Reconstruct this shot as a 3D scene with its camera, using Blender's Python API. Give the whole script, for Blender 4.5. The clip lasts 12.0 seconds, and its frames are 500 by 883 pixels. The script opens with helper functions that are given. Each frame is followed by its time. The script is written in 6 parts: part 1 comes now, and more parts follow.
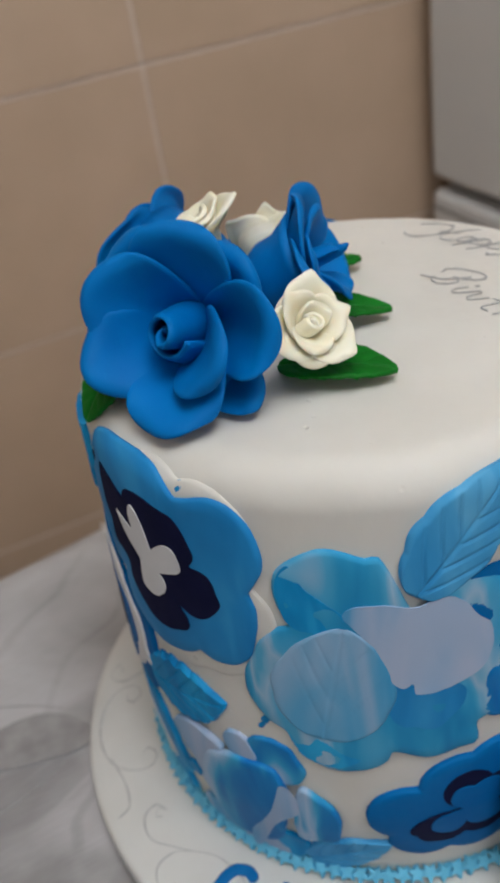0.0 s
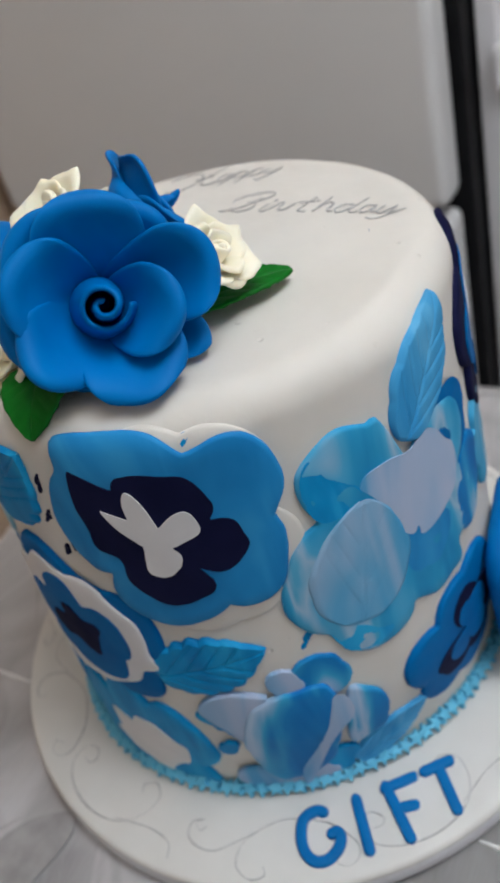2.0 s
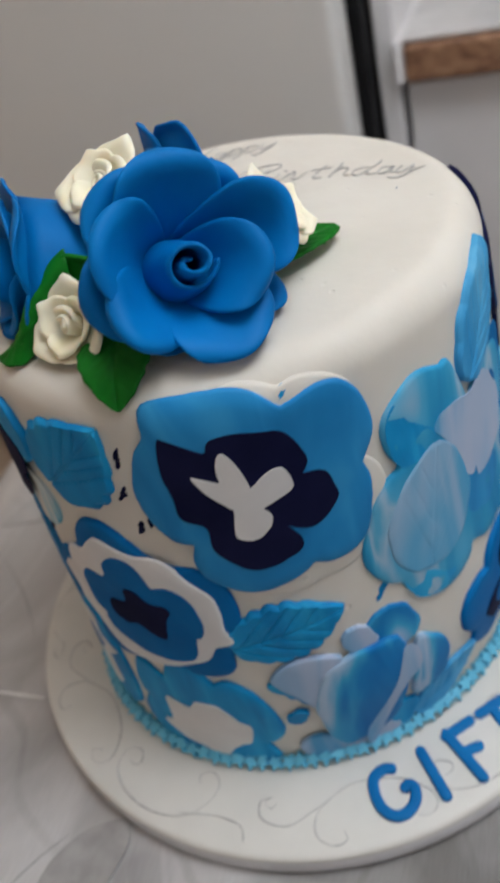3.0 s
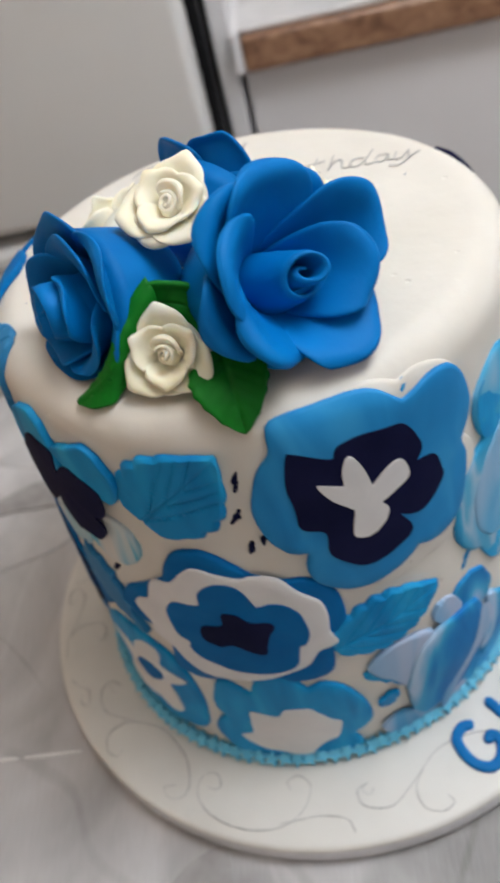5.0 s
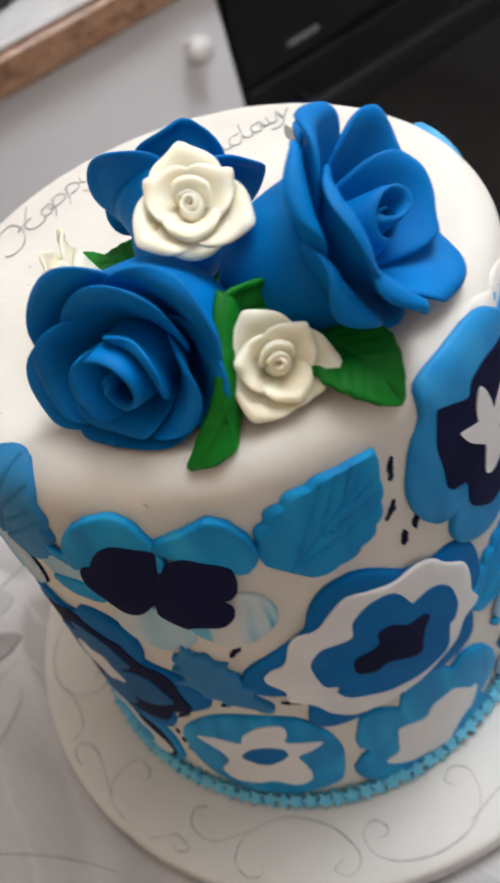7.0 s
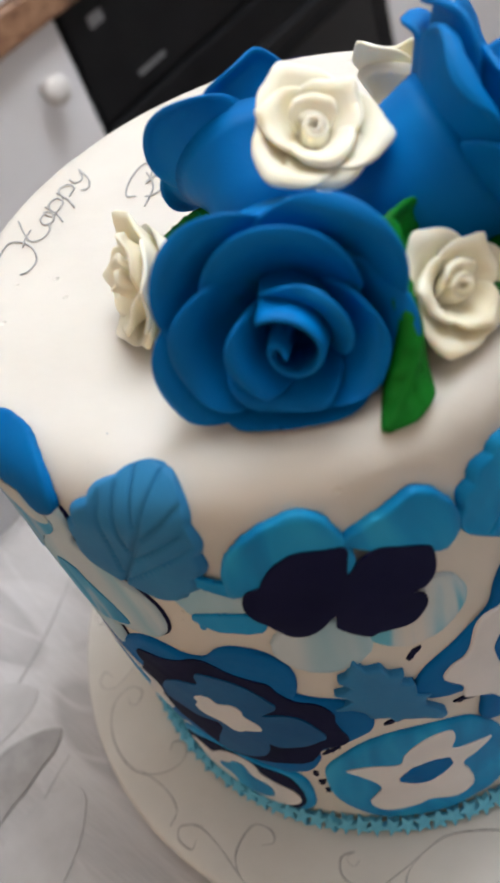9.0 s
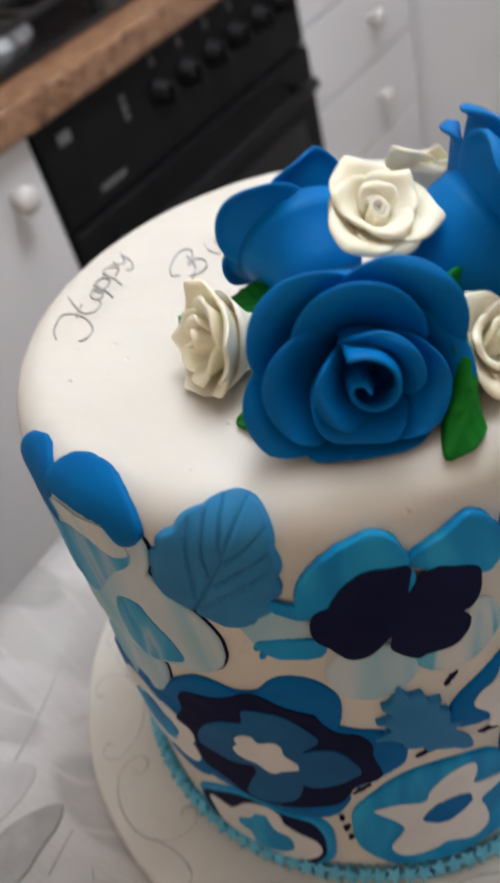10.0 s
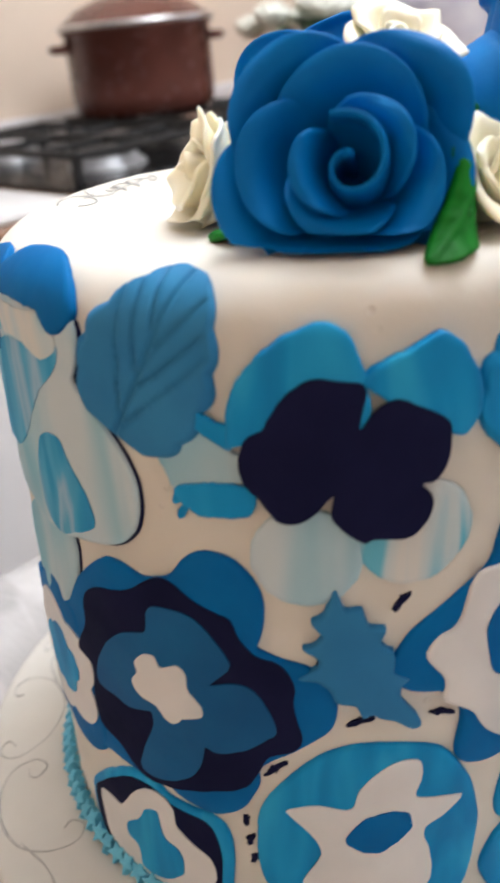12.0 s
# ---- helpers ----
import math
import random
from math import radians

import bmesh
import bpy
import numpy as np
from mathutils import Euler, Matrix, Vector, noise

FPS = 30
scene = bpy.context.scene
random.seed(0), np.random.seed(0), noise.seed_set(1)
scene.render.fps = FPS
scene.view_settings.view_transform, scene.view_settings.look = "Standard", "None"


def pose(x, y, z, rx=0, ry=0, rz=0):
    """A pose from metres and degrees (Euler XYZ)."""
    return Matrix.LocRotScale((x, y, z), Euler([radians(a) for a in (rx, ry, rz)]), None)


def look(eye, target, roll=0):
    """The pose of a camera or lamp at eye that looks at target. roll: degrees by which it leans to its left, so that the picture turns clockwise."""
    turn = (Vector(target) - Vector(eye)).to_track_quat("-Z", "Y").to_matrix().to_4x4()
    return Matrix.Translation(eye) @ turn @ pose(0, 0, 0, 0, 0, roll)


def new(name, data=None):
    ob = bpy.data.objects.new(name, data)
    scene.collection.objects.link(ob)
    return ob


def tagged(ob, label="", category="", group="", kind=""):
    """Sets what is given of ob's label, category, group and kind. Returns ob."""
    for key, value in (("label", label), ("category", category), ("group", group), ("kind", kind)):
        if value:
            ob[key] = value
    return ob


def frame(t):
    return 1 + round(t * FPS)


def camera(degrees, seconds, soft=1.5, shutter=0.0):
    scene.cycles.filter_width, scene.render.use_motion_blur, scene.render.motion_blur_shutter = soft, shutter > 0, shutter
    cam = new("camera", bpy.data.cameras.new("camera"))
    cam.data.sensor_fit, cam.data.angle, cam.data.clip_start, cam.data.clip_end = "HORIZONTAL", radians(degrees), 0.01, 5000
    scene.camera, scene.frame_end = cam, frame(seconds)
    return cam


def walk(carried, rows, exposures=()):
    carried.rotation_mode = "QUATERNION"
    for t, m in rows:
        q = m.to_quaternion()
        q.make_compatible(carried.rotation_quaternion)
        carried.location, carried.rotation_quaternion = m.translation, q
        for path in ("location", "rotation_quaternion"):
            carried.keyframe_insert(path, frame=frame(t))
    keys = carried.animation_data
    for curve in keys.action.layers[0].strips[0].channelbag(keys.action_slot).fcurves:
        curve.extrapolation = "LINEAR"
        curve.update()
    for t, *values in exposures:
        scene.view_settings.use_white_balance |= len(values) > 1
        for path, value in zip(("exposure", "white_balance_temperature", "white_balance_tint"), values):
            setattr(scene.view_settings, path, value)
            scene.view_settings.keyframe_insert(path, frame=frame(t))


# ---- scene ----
import functools

cam = camera(32.26, 12.0, 3.0, 0.4)
cam.data.dof.use_dof, cam.data.dof.focus_distance, cam.data.dof.aperture_fstop = True, 0.32, 14.5
PATH = [
    (0, -0.1670, -0.3134, 0.4529, 54.80, 8.23, -25.61),
    (0.5, -0.1704, -0.2882, 0.4277, 54.55, 11.03, -30.75),
    (1, -0.2590, -0.2645, 0.4332, 52.54, 10.31, -46.11),
    (1.5, -0.3131, -0.2551, 0.4524, 50.34, 11.20, -59.47),
    (2, -0.2961, -0.2385, 0.4480, 51.17, 13.56, -62.61),
    (2.5, -0.2978, -0.2255, 0.4404, 51.33, 14.89, -64.63),
    (3, -0.3458, -0.1631, 0.4476, 50.25, 12.72, -73.55),
    (3.2, -0.3664, -0.1432, 0.4505, 49.63, 12.10, -77.89),
    (4.8, -0.3797, -0.0540, 0.4576, 49.25, 10.49, -89.55),
    (5, -0.3563, -0.0428, 0.4770, 46.08, 11.75, -91.03),
    (5.5, -0.3221, -0.0328, 0.4859, 42.12, 14.78, -95.80),
    (6, -0.3315, 0.0497, 0.4887, 40.23, 17.33, -110.82),
    (6.5, -0.3305, 0.0986, 0.4790, 40.73, 14.68, -123.64),
    (7, -0.2824, 0.1122, 0.4702, 41.59, 14.71, -126.58),
    (7.5, -0.2514, 0.1079, 0.4465, 41.99, 13.91, -124.93),
    (7.7, -0.2418, 0.1118, 0.4520, 42.31, 14.67, -125.29),
    (9.3, -0.1948, 0.1963, 0.4463, 40.11, 17.92, -148.07),
    (9.5, -0.1915, 0.2083, 0.4518, 40.33, 18.58, -150.24),
    (10, -0.1862, 0.2371, 0.4661, 46.97, 12.84, -147.07),
    (10.5, -0.2044, 0.2713, 0.4397, 58.02, 10.25, -144.90),
    (11, -0.2088, 0.2628, 0.3965, 61.43, 10.16, -143.95),
    (11.5, -0.2151, 0.2567, 0.3571, 62.76, 4.75, -140.92),
    (12, -0.2221, 0.2636, 0.3342, 63.61, 5.27, -137.30),
]
EXPOSURES = [(0.0, -0.83, 6300, 10), (1.0, -0.8, 6170, 10), (1.5, -0.54, 6120, 10), (2.0, -0.66, 6120, 10), (2.5, -0.72, 6170, 10), (3.0, -0.62, 6320, 10), (5.0, -0.3, 6320, 10), (6.0, -0.28, 6320, 10), (6.5, -0.13, 6280, 10), (7.0, -0.11, 6220, 10), (9.5, -0.09, 6170, 10), (10.0, -0.22, 6170, 10), (10.5, -0.14, 6220, 10), (11.0, -0.22, 6270, 10), (12.0, 0.48, 6170, 10)]
walk(cam, [(t, pose(x, y, z, rx, ry, rz)) for t, x, y, z, rx, ry, rz in PATH], EXPOSURES)

# ---- light ----
sky = bpy.data.worlds.new("world")
scene.world = sky
sky.use_nodes = True
sky.node_tree.nodes["Background"].inputs[0].default_value = (0.75, 0.85, 1.0, 1)
sky.node_tree.nodes["Background"].inputs[1].default_value = 0.5


def area_lamp(name, at, target, sx, sy, watts, colour):
    data = bpy.data.lights.new(name, "AREA")
    data.shape, data.size, data.size_y, data.energy, data.color = "RECTANGLE", sx, sy, watts, colour
    lamp = new(name, data)
    lamp.matrix_world = look(at, target)
    return lamp


LAMP_X, LAMP_Y = -0.02, -0.66
area_lamp("ceiling_lamp_light", (LAMP_X, LAMP_Y, 1.66), (LAMP_X, LAMP_Y, 0), 1.1, 1.1, 8.0, (0.94, 0.98, 1.02))
# bare point light added under the lamp to brighten walls and shaded sides
fill_point = bpy.data.lights.new("added_room_fill", "POINT")
fill_point.energy, fill_point.shadow_soft_size, fill_point.color = 28.0, 0.20, (0.93, 0.98, 1.02)
new("added_room_fill", fill_point).location = (LAMP_X, LAMP_Y, 1.44)
# area light added to brighten south-facing sides; no window is known there
area_lamp("added_south_light", (-0.3, -2.02, 0.75), (-0.3, 0, 0.6), 1.3, 1.0, 5, (0.84, 0.92, 1.0))


# ---- materials ----
def shader(name):
    m = bpy.data.materials.new(name)
    m.use_nodes = True
    return m, m.node_tree.nodes, m.node_tree.links, m.node_tree.nodes["Principled BSDF"]


def add_node(nodes, kind, **values):
    n = nodes.new(kind)
    for key, value in values.items():
        n.inputs[key].default_value = value
    return n


def ramp_of(nodes, stops):
    r = nodes.new("ShaderNodeValToRGB")
    e = r.color_ramp.elements
    while len(e) < len(stops):
        e.new(0.5)
    for k, (at, c) in enumerate(stops):
        e[k].position, e[k].color = at, (*c, 1)
    return r


def mottled(name, c1, c2, scale=40.0, rough=0.5, rough2=None, bump=0.15, bump_scale=None, depth=0.001, metal=0.0, detail=6.0, spec=0.5, sheen=0.0, sss=0.0, noise_bias=0.5):
    """Two-tone surface with grain at two scales."""
    m, nodes, links, b = shader(name)
    tc = nodes.new("ShaderNodeTexCoord")
    n1 = add_node(nodes, "ShaderNodeTexNoise", Scale=scale, Detail=detail)
    n2 = add_node(nodes, "ShaderNodeTexNoise", Scale=bump_scale or scale * 8, Detail=4.0)
    links.new(tc.outputs["Object"], n1.inputs["Vector"])
    links.new(tc.outputs["Object"], n2.inputs["Vector"])
    r = ramp_of(nodes, [(noise_bias - 0.2, c1), (noise_bias + 0.2, c2)])
    links.new(n1.outputs[0], r.inputs[0])
    links.new(r.outputs[0], b.inputs["Base Color"])
    rr = nodes.new("ShaderNodeMapRange")
    rr.inputs["To Min"].default_value, rr.inputs["To Max"].default_value = rough, rough2 if rough2 else rough + 0.12
    links.new(n2.outputs[0], rr.inputs["Value"])
    links.new(rr.outputs[0], b.inputs["Roughness"])
    bp = nodes.new("ShaderNodeBump")
    bp.inputs["Strength"].default_value, bp.inputs["Distance"].default_value = bump, depth
    links.new(n2.outputs[0], bp.inputs["Height"])
    links.new(bp.outputs[0], b.inputs["Normal"])
    b.inputs["Metallic"].default_value = metal
    b.inputs["Specular IOR Level"].default_value = spec
    b.inputs["Sheen Weight"].default_value = sheen
    if sss:
        b.inputs["Subsurface Weight"].default_value = sss
        b.inputs["Subsurface Radius"].default_value = (1, 0.8, 0.6)
        b.inputs["Subsurface Scale"].default_value = 0.004
    return m


def marbled(name, stops, scale=28.0, twist=1.6, rough=0.55, stretch=(1.9, 1.9, 0.45)):
    """Kneaded sugar paste: long streaks of several tones, their lie differing from piece to piece."""
    m, nodes, links, b = shader(name)
    tc = nodes.new("ShaderNodeTexCoord")
    info = nodes.new("ShaderNodeObjectInfo")
    far = nodes.new("ShaderNodeVectorMath")
    far.operation = "ADD"
    links.new(tc.outputs["Object"], far.inputs[0])
    links.new(info.outputs["Random"], far.inputs[1])
    mp = nodes.new("ShaderNodeMapping")
    mp.inputs["Scale"].default_value, mp.inputs["Rotation"].default_value = stretch, (0.5, 0.4, 0.0)
    links.new(far.outputs[0], mp.inputs["Vector"])
    n1 = add_node(nodes, "ShaderNodeTexNoise", Scale=scale, Detail=2.5, Roughness=0.45, Distortion=twist)
    links.new(mp.outputs[0], n1.inputs["Vector"])
    r = ramp_of(nodes, stops)
    links.new(n1.outputs[0], r.inputs[0])
    links.new(r.outputs[0], b.inputs["Base Color"])
    n2 = add_node(nodes, "ShaderNodeTexNoise", Scale=160.0, Detail=5.0)
    links.new(tc.outputs["Object"], n2.inputs["Vector"])
    bp = nodes.new("ShaderNodeBump")
    bp.inputs["Strength"].default_value, bp.inputs["Distance"].default_value = 0.22, 0.0007
    links.new(n2.outputs[0], bp.inputs["Height"])
    links.new(bp.outputs[0], b.inputs["Normal"])
    b.inputs["Roughness"].default_value = rough
    b.inputs["Specular IOR Level"].default_value = 0.18
    return m


ICING = mottled("icing_white", (0.660, 0.630, 0.570), (0.720, 0.690, 0.630), 25, 0.45, 0.58, 0.45, 48, 0.0014, sss=0.15, spec=0.28)


def pit_the_icing(m):
    """Adds sparse small dents, as fingertips and crumbs leave them in sugar paste."""
    nodes, links = m.node_tree.nodes, m.node_tree.links
    b = next(n for n in nodes if n.type == "BSDF_PRINCIPLED")
    tc = nodes.new("ShaderNodeTexCoord")
    spots = add_node(nodes, "ShaderNodeTexVoronoi", Scale=105.0)
    links.new(tc.outputs["Object"], spots.inputs["Vector"])
    dent = nodes.new("ShaderNodeMapRange")
    dent.inputs["From Min"].default_value, dent.inputs["From Max"].default_value = 0.05, 0.16
    links.new(spots.outputs["Distance"], dent.inputs["Value"])
    where = add_node(nodes, "ShaderNodeTexNoise", Scale=26.0, Detail=2.0)
    links.new(tc.outputs["Object"], where.inputs["Vector"])
    few = nodes.new("ShaderNodeMapRange")
    few.inputs["From Min"].default_value, few.inputs["From Max"].default_value = 0.53, 0.60
    few.inputs["To Max"].default_value = 0.6
    links.new(where.outputs[0], few.inputs["Value"])
    bp = nodes.new("ShaderNodeBump")
    bp.inputs["Distance"].default_value = 0.0010
    links.new(few.outputs[0], bp.inputs["Strength"])
    links.new(dent.outputs[0], bp.inputs["Height"])
    links.new(b.inputs["Normal"].links[0].from_socket, bp.inputs["Normal"])
    links.new(bp.outputs[0], b.inputs["Normal"])


pit_the_icing(ICING)
BOARD_ICING = mottled("board_icing", (0.635, 0.625, 0.59), (0.695, 0.685, 0.65), 30, 0.45, 0.6, 0.25, 120, 0.0006)
ROSE_BLUE = mottled("rose_blue", (0.0004, 0.137, 0.43), (0.0008, 0.178, 0.52), 30, 0.5, 0.62, 0.30, 220, 0.0007, spec=0.13)
ROSE_WHITE = mottled("rose_ivory", (0.88, 0.80, 0.58), (0.93, 0.885, 0.73), 60, 0.5, 0.62, 0.2, 300, 0.0005, sss=0.4)
LEAF_GREEN = mottled("leaf_green", (0.0015, 0.11, 0.006), (0.004, 0.185, 0.011), 60, 0.5, 0.62, 0.3, 260, 0.0006, spec=0.2)
MID_BLUE = marbled("paste_mid_blue", [(0.3, (0.01, 0.19, 0.48)), (0.55, (0.018, 0.24, 0.56)), (0.75, (0.04, 0.31, 0.62))], 18)
NAVY = mottled("paste_navy", (0.006, 0.0075, 0.034), (0.011, 0.0125, 0.050), 40, 0.6, 0.7, 0.15, 300, 0.0004, spec=0.05)
ROYAL = mottled("paste_royal", (0.00072, 0.113, 0.351), (0.0018, 0.149, 0.423), 30, 0.55, 0.68, 0.2, 300, 0.0004, spec=0.10)
TEAL = marbled("paste_teal", [(0.3, (0.003, 0.20, 0.50)), (0.5, (0.007, 0.275, 0.60)), (0.72, (0.03, 0.39, 0.70))], 20)
SKY = marbled("paste_sky", [(0.3, (0.04, 0.29, 0.60)), (0.52, (0.08, 0.37, 0.67)), (0.72, (0.16, 0.48, 0.74))], 22)
PALE = mottled("paste_pale", (0.66, 0.66, 0.67), (0.74, 0.735, 0.74), 40, 0.5, 0.6, 0.2, 300, 0.0004)
LAVENDER = marbled("paste_lavender", [(0.30, (0.087, 0.331, 0.592)), (0.42, (0.235, 0.409, 0.626)), (0.55, (0.365, 0.47, 0.644)), (0.70, (0.435, 0.496, 0.644))], 14, 1.4)
MARBLE_BLUE = marbled("paste_marble_blue", [(0.30, (0.00372, 0.13, 0.428)), (0.44, (0.0093, 0.205, 0.521)), (0.50, (0.0465, 0.353, 0.614)), (0.58, (0.391, 0.521, 0.688)), (0.66, (0.0465, 0.335, 0.614))], 15, 1.2)
MARBLE_LIGHT = marbled("paste_marble_light", [(0.28, (0.009, 0.216, 0.486)), (0.42, (0.027, 0.306, 0.567)), (0.52, (0.081, 0.387, 0.63)), (0.60, (0.324, 0.495, 0.648)), (0.70, (0.09, 0.378, 0.594))], 15, 1.2)
MARBLE_PALE = marbled("paste_marble_pale", [(0.30, (0.03, 0.36, 0.58)), (0.40, (0.14, 0.48, 0.64)), (0.47, (0.52, 0.62, 0.66)), (0.58, (0.66, 0.66, 0.64)), (0.72, (0.48, 0.60, 0.66))], 16, 1.4)
DEEP_BLUE = mottled("paste_deep_blue", (0.003, 0.085, 0.25), (0.006, 0.12, 0.31), 30, 0.55, 0.65, 0.2, 300, 0.0004, spec=0.2)
PALE_BLUE = marbled("paste_pale_blue", [(0.30, (0.24, 0.50, 0.62)), (0.46, (0.42, 0.58, 0.66)), (0.56, (0.54, 0.63, 0.68)), (0.70, (0.60, 0.65, 0.68))], 14, 1.2)
VEIN_SKY = marbled("paste_veined_sky", [(0.30, (0.0609, 0.331, 0.592)), (0.45, (0.148, 0.392, 0.618)), (0.58, (0.278, 0.452, 0.644)), (0.72, (0.348, 0.487, 0.652))], 14, 1.4)
GLAZE_BLUE = mottled("paste_slate_blue", (0.016, 0.165, 0.39), (0.03, 0.22, 0.46), 30, 0.5, 0.6, 0.2, 300, 0.0004, spec=0.25)
STAR_BLUE = mottled("star_paste_blue", (0.10, 0.46, 0.68), (0.17, 0.55, 0.76), 80, 0.5, 0.6, 0.2, 400, 0.0003)
INK = mottled("silver_grey_ink", (0.38, 0.38, 0.37), (0.56, 0.55, 0.54), 300, 0.4, 0.5, 0.1, 500, 0.0002)
WRITING = mottled("grey_writing_ink", (0.31, 0.31, 0.31), (0.48, 0.48, 0.48), 300, 0.45, 0.5, 0.1, 500, 0.0002)
BOARD_EDGE = mottled("board_foil_edge", (0.62, 0.62, 0.64), (0.72, 0.72, 0.74), 60, 0.32, 0.45, 0.3, 200, 0.0008)


# ---- building helpers ----
def thing(name, label, category, group="", kind="", at=(0, 0, 0)):
    ob = new(name)
    ob.location = at
    ob.empty_display_size = 0.02
    return tagged(ob, label, category, group, kind)


def mesh_of(name, verts, faces, smooth=True, mats=()):
    me = bpy.data.meshes.new(name)
    me.from_pydata([tuple(v) for v in verts], [], faces)
    me.validate()
    for m in mats:
        me.materials.append(m)
    if smooth:
        me.polygons.foreach_set("use_smooth", [True] * len(me.polygons))
    return me


def part(name, bm, material, parent=None, label="", smooth=False):
    """A bmesh as one mesh object under a thing or a part (its coordinates are the world's)."""
    me = bpy.data.meshes.new(name)
    bmesh.ops.recalc_face_normals(bm, faces=bm.faces)
    bm.to_mesh(me)
    bm.free()
    me.materials.append(material)
    if smooth:
        me.polygons.foreach_set("use_smooth", [True] * len(me.polygons))
    return hang(new(name, me), parent, label)


def hang(ob, parent=None, label=""):
    if parent:
        ob.parent = parent
        base = Matrix.Identity(4) if parent.parent else Matrix.Translation(parent.location)
        ob.matrix_parent_inverse = base.inverted()
    return tagged(ob, label)


def box(x0, x1, y0, y1, z0, z1, bevel=0.0, segments=2):
    bm = bmesh.new()
    bmesh.ops.create_cube(bm, size=1, matrix=Matrix.LocRotScale(((x0 + x1) / 2, (y0 + y1) / 2, (z0 + z1) / 2), None, (abs(x1 - x0), abs(y1 - y0), abs(z1 - z0))))
    if bevel:
        bmesh.ops.bevel(bm, geom=bm.edges[:], offset=bevel, segments=segments, affect="EDGES", profile=0.5)
    return bm


def lathe(profile, steps=48, at=(0, 0, 0), matrix=None):
    """A turned solid from (radius, height) pairs."""
    bm = bmesh.new()
    rings = []
    for r, z in profile:
        if r < 1e-6:
            rings.append([bm.verts.new((0, 0, z))])
        else:
            rings.append([bm.verts.new((r * math.cos(a), r * math.sin(a), z)) for a in (2 * math.pi * k / steps for k in range(steps))])
    for a, b in zip(rings, rings[1:]):
        for k in range(steps):
            q = [a[k % len(a)], a[(k + 1) % len(a)], b[(k + 1) % len(b)], b[k % len(b)]]
            q = [v for i, v in enumerate(q) if v not in q[:i]]
            if len(q) > 2:
                bm.faces.new(q)
    bm.transform((Matrix.Translation(at) if matrix is None else matrix))
    return bm


def tube(points, radius, steps=6):
    """A round rod along points."""
    bm = bmesh.new()
    pts = [Vector(p) for p in points]
    rings = []
    for k, p in enumerate(pts):
        d = (pts[min(k + 1, len(pts) - 1)] - pts[max(k - 1, 0)]).normalized()
        side = d.cross(Vector((0.13, 0.21, 0.97))).normalized()
        up = side.cross(d)
        r = radius(k / (len(pts) - 1)) if callable(radius) else radius
        rings.append([bm.verts.new(p + r * (math.cos(a) * side + math.sin(a) * up)) for a in (2 * math.pi * j / steps for j in range(steps))])
    for a, b in zip(rings, rings[1:]):
        for j in range(steps):
            bm.faces.new((a[j], a[(j + 1) % steps], b[(j + 1) % steps], b[j]))
    bm.faces.new(rings[0][::-1])
    bm.faces.new(rings[-1])
    return bm


def sheet(fn, nu, nv, thick):
    """A curved sheet fn(u, v), u and v from 0 to 1, with thickness and a rounded rim."""
    g = [[Vector(fn(i / (nu - 1), j / (nv - 1))) for j in range(nv)] for i in range(nu)]
    verts, faces = [], []
    nrm = [[None] * nv for _ in range(nu)]
    for i in range(nu):
        for j in range(nv):
            du = g[min(i + 1, nu - 1)][j] - g[max(i - 1, 0)][j]
            dv = g[i][min(j + 1, nv - 1)] - g[i][max(j - 1, 0)]
            n = du.cross(dv)
            nrm[i][j] = n.normalized() if n.length > 1e-12 else Vector((0, 0, 1))
    for j in range(nv):
        nrm[0][j], nrm[nu - 1][j] = nrm[1][j], nrm[nu - 2][j]
    for i in range(nu):
        nrm[i][nv - 1], nrm[i][0] = nrm[i][nv - 2], nrm[i][1]
    for sgn in (1, -1):
        for i in range(nu):
            for j in range(nv):
                rim = 0.45 if i in (0, nu - 1) or j == nv - 1 else 1.0
                verts.append(g[i][j] + nrm[i][j] * (sgn * thick * 0.5 * rim))
    off = nu * nv
    for i in range(nu - 1):
        for j in range(nv - 1):
            a, b, c, d = i * nv + j, (i + 1) * nv + j, (i + 1) * nv + j + 1, i * nv + j + 1
            faces.append((a, b, c, d))
            faces.append((off + d, off + c, off + b, off + a))
    loop = [i * nv for i in range(nu)] + [(nu - 1) * nv + j for j in range(1, nv)] + [i * nv + nv - 1 for i in range(nu - 2, -1, -1)] + [j for j in range(nv - 2, 0, -1)]
    for a, b in zip(loop, loop[1:] + loop[:1]):
        faces.append((b, a, off + a, off + b))
    return verts, faces


def smoothstep(a, b, x):
    t = min(1, max(0, (x - a) / (b - a)))
    return t * t * (3 - 2 * t)


# ---- the cake ----
CAKE_BASE, CAKE_TOP, FILLET = 0.016, 0.2705, 0.017
R_BASE, TAPER = 0.1330, -0.041


def cone_radius(z):
    return R_BASE + TAPER * (z - CAKE_BASE)


S_EDGE = CAKE_TOP - FILLET


def profile_at(s):
    """Point and outward normal of the cake's side at height s; past the rim it bends over onto the top."""
    if s <= S_EDGE:
        return cone_radius(s), s, 1.0, 0.04
    rc = cone_radius(S_EDGE) - FILLET
    a = (s - S_EDGE) / FILLET
    if a <= math.pi / 2:
        return rc + FILLET * math.cos(a), S_EDGE + FILLET * math.sin(a), math.cos(a), math.sin(a)
    return rc - FILLET * (a - math.pi / 2), CAKE_TOP, 0.0, 1.0


def foot_in(angle, z):
    """The cake leans in a little at its foot on one side."""
    return 0.0100 * max(0.0, math.cos(angle + 2.30)) ** 1.5 * (1 - smoothstep(CAKE_BASE, 0.085, z))


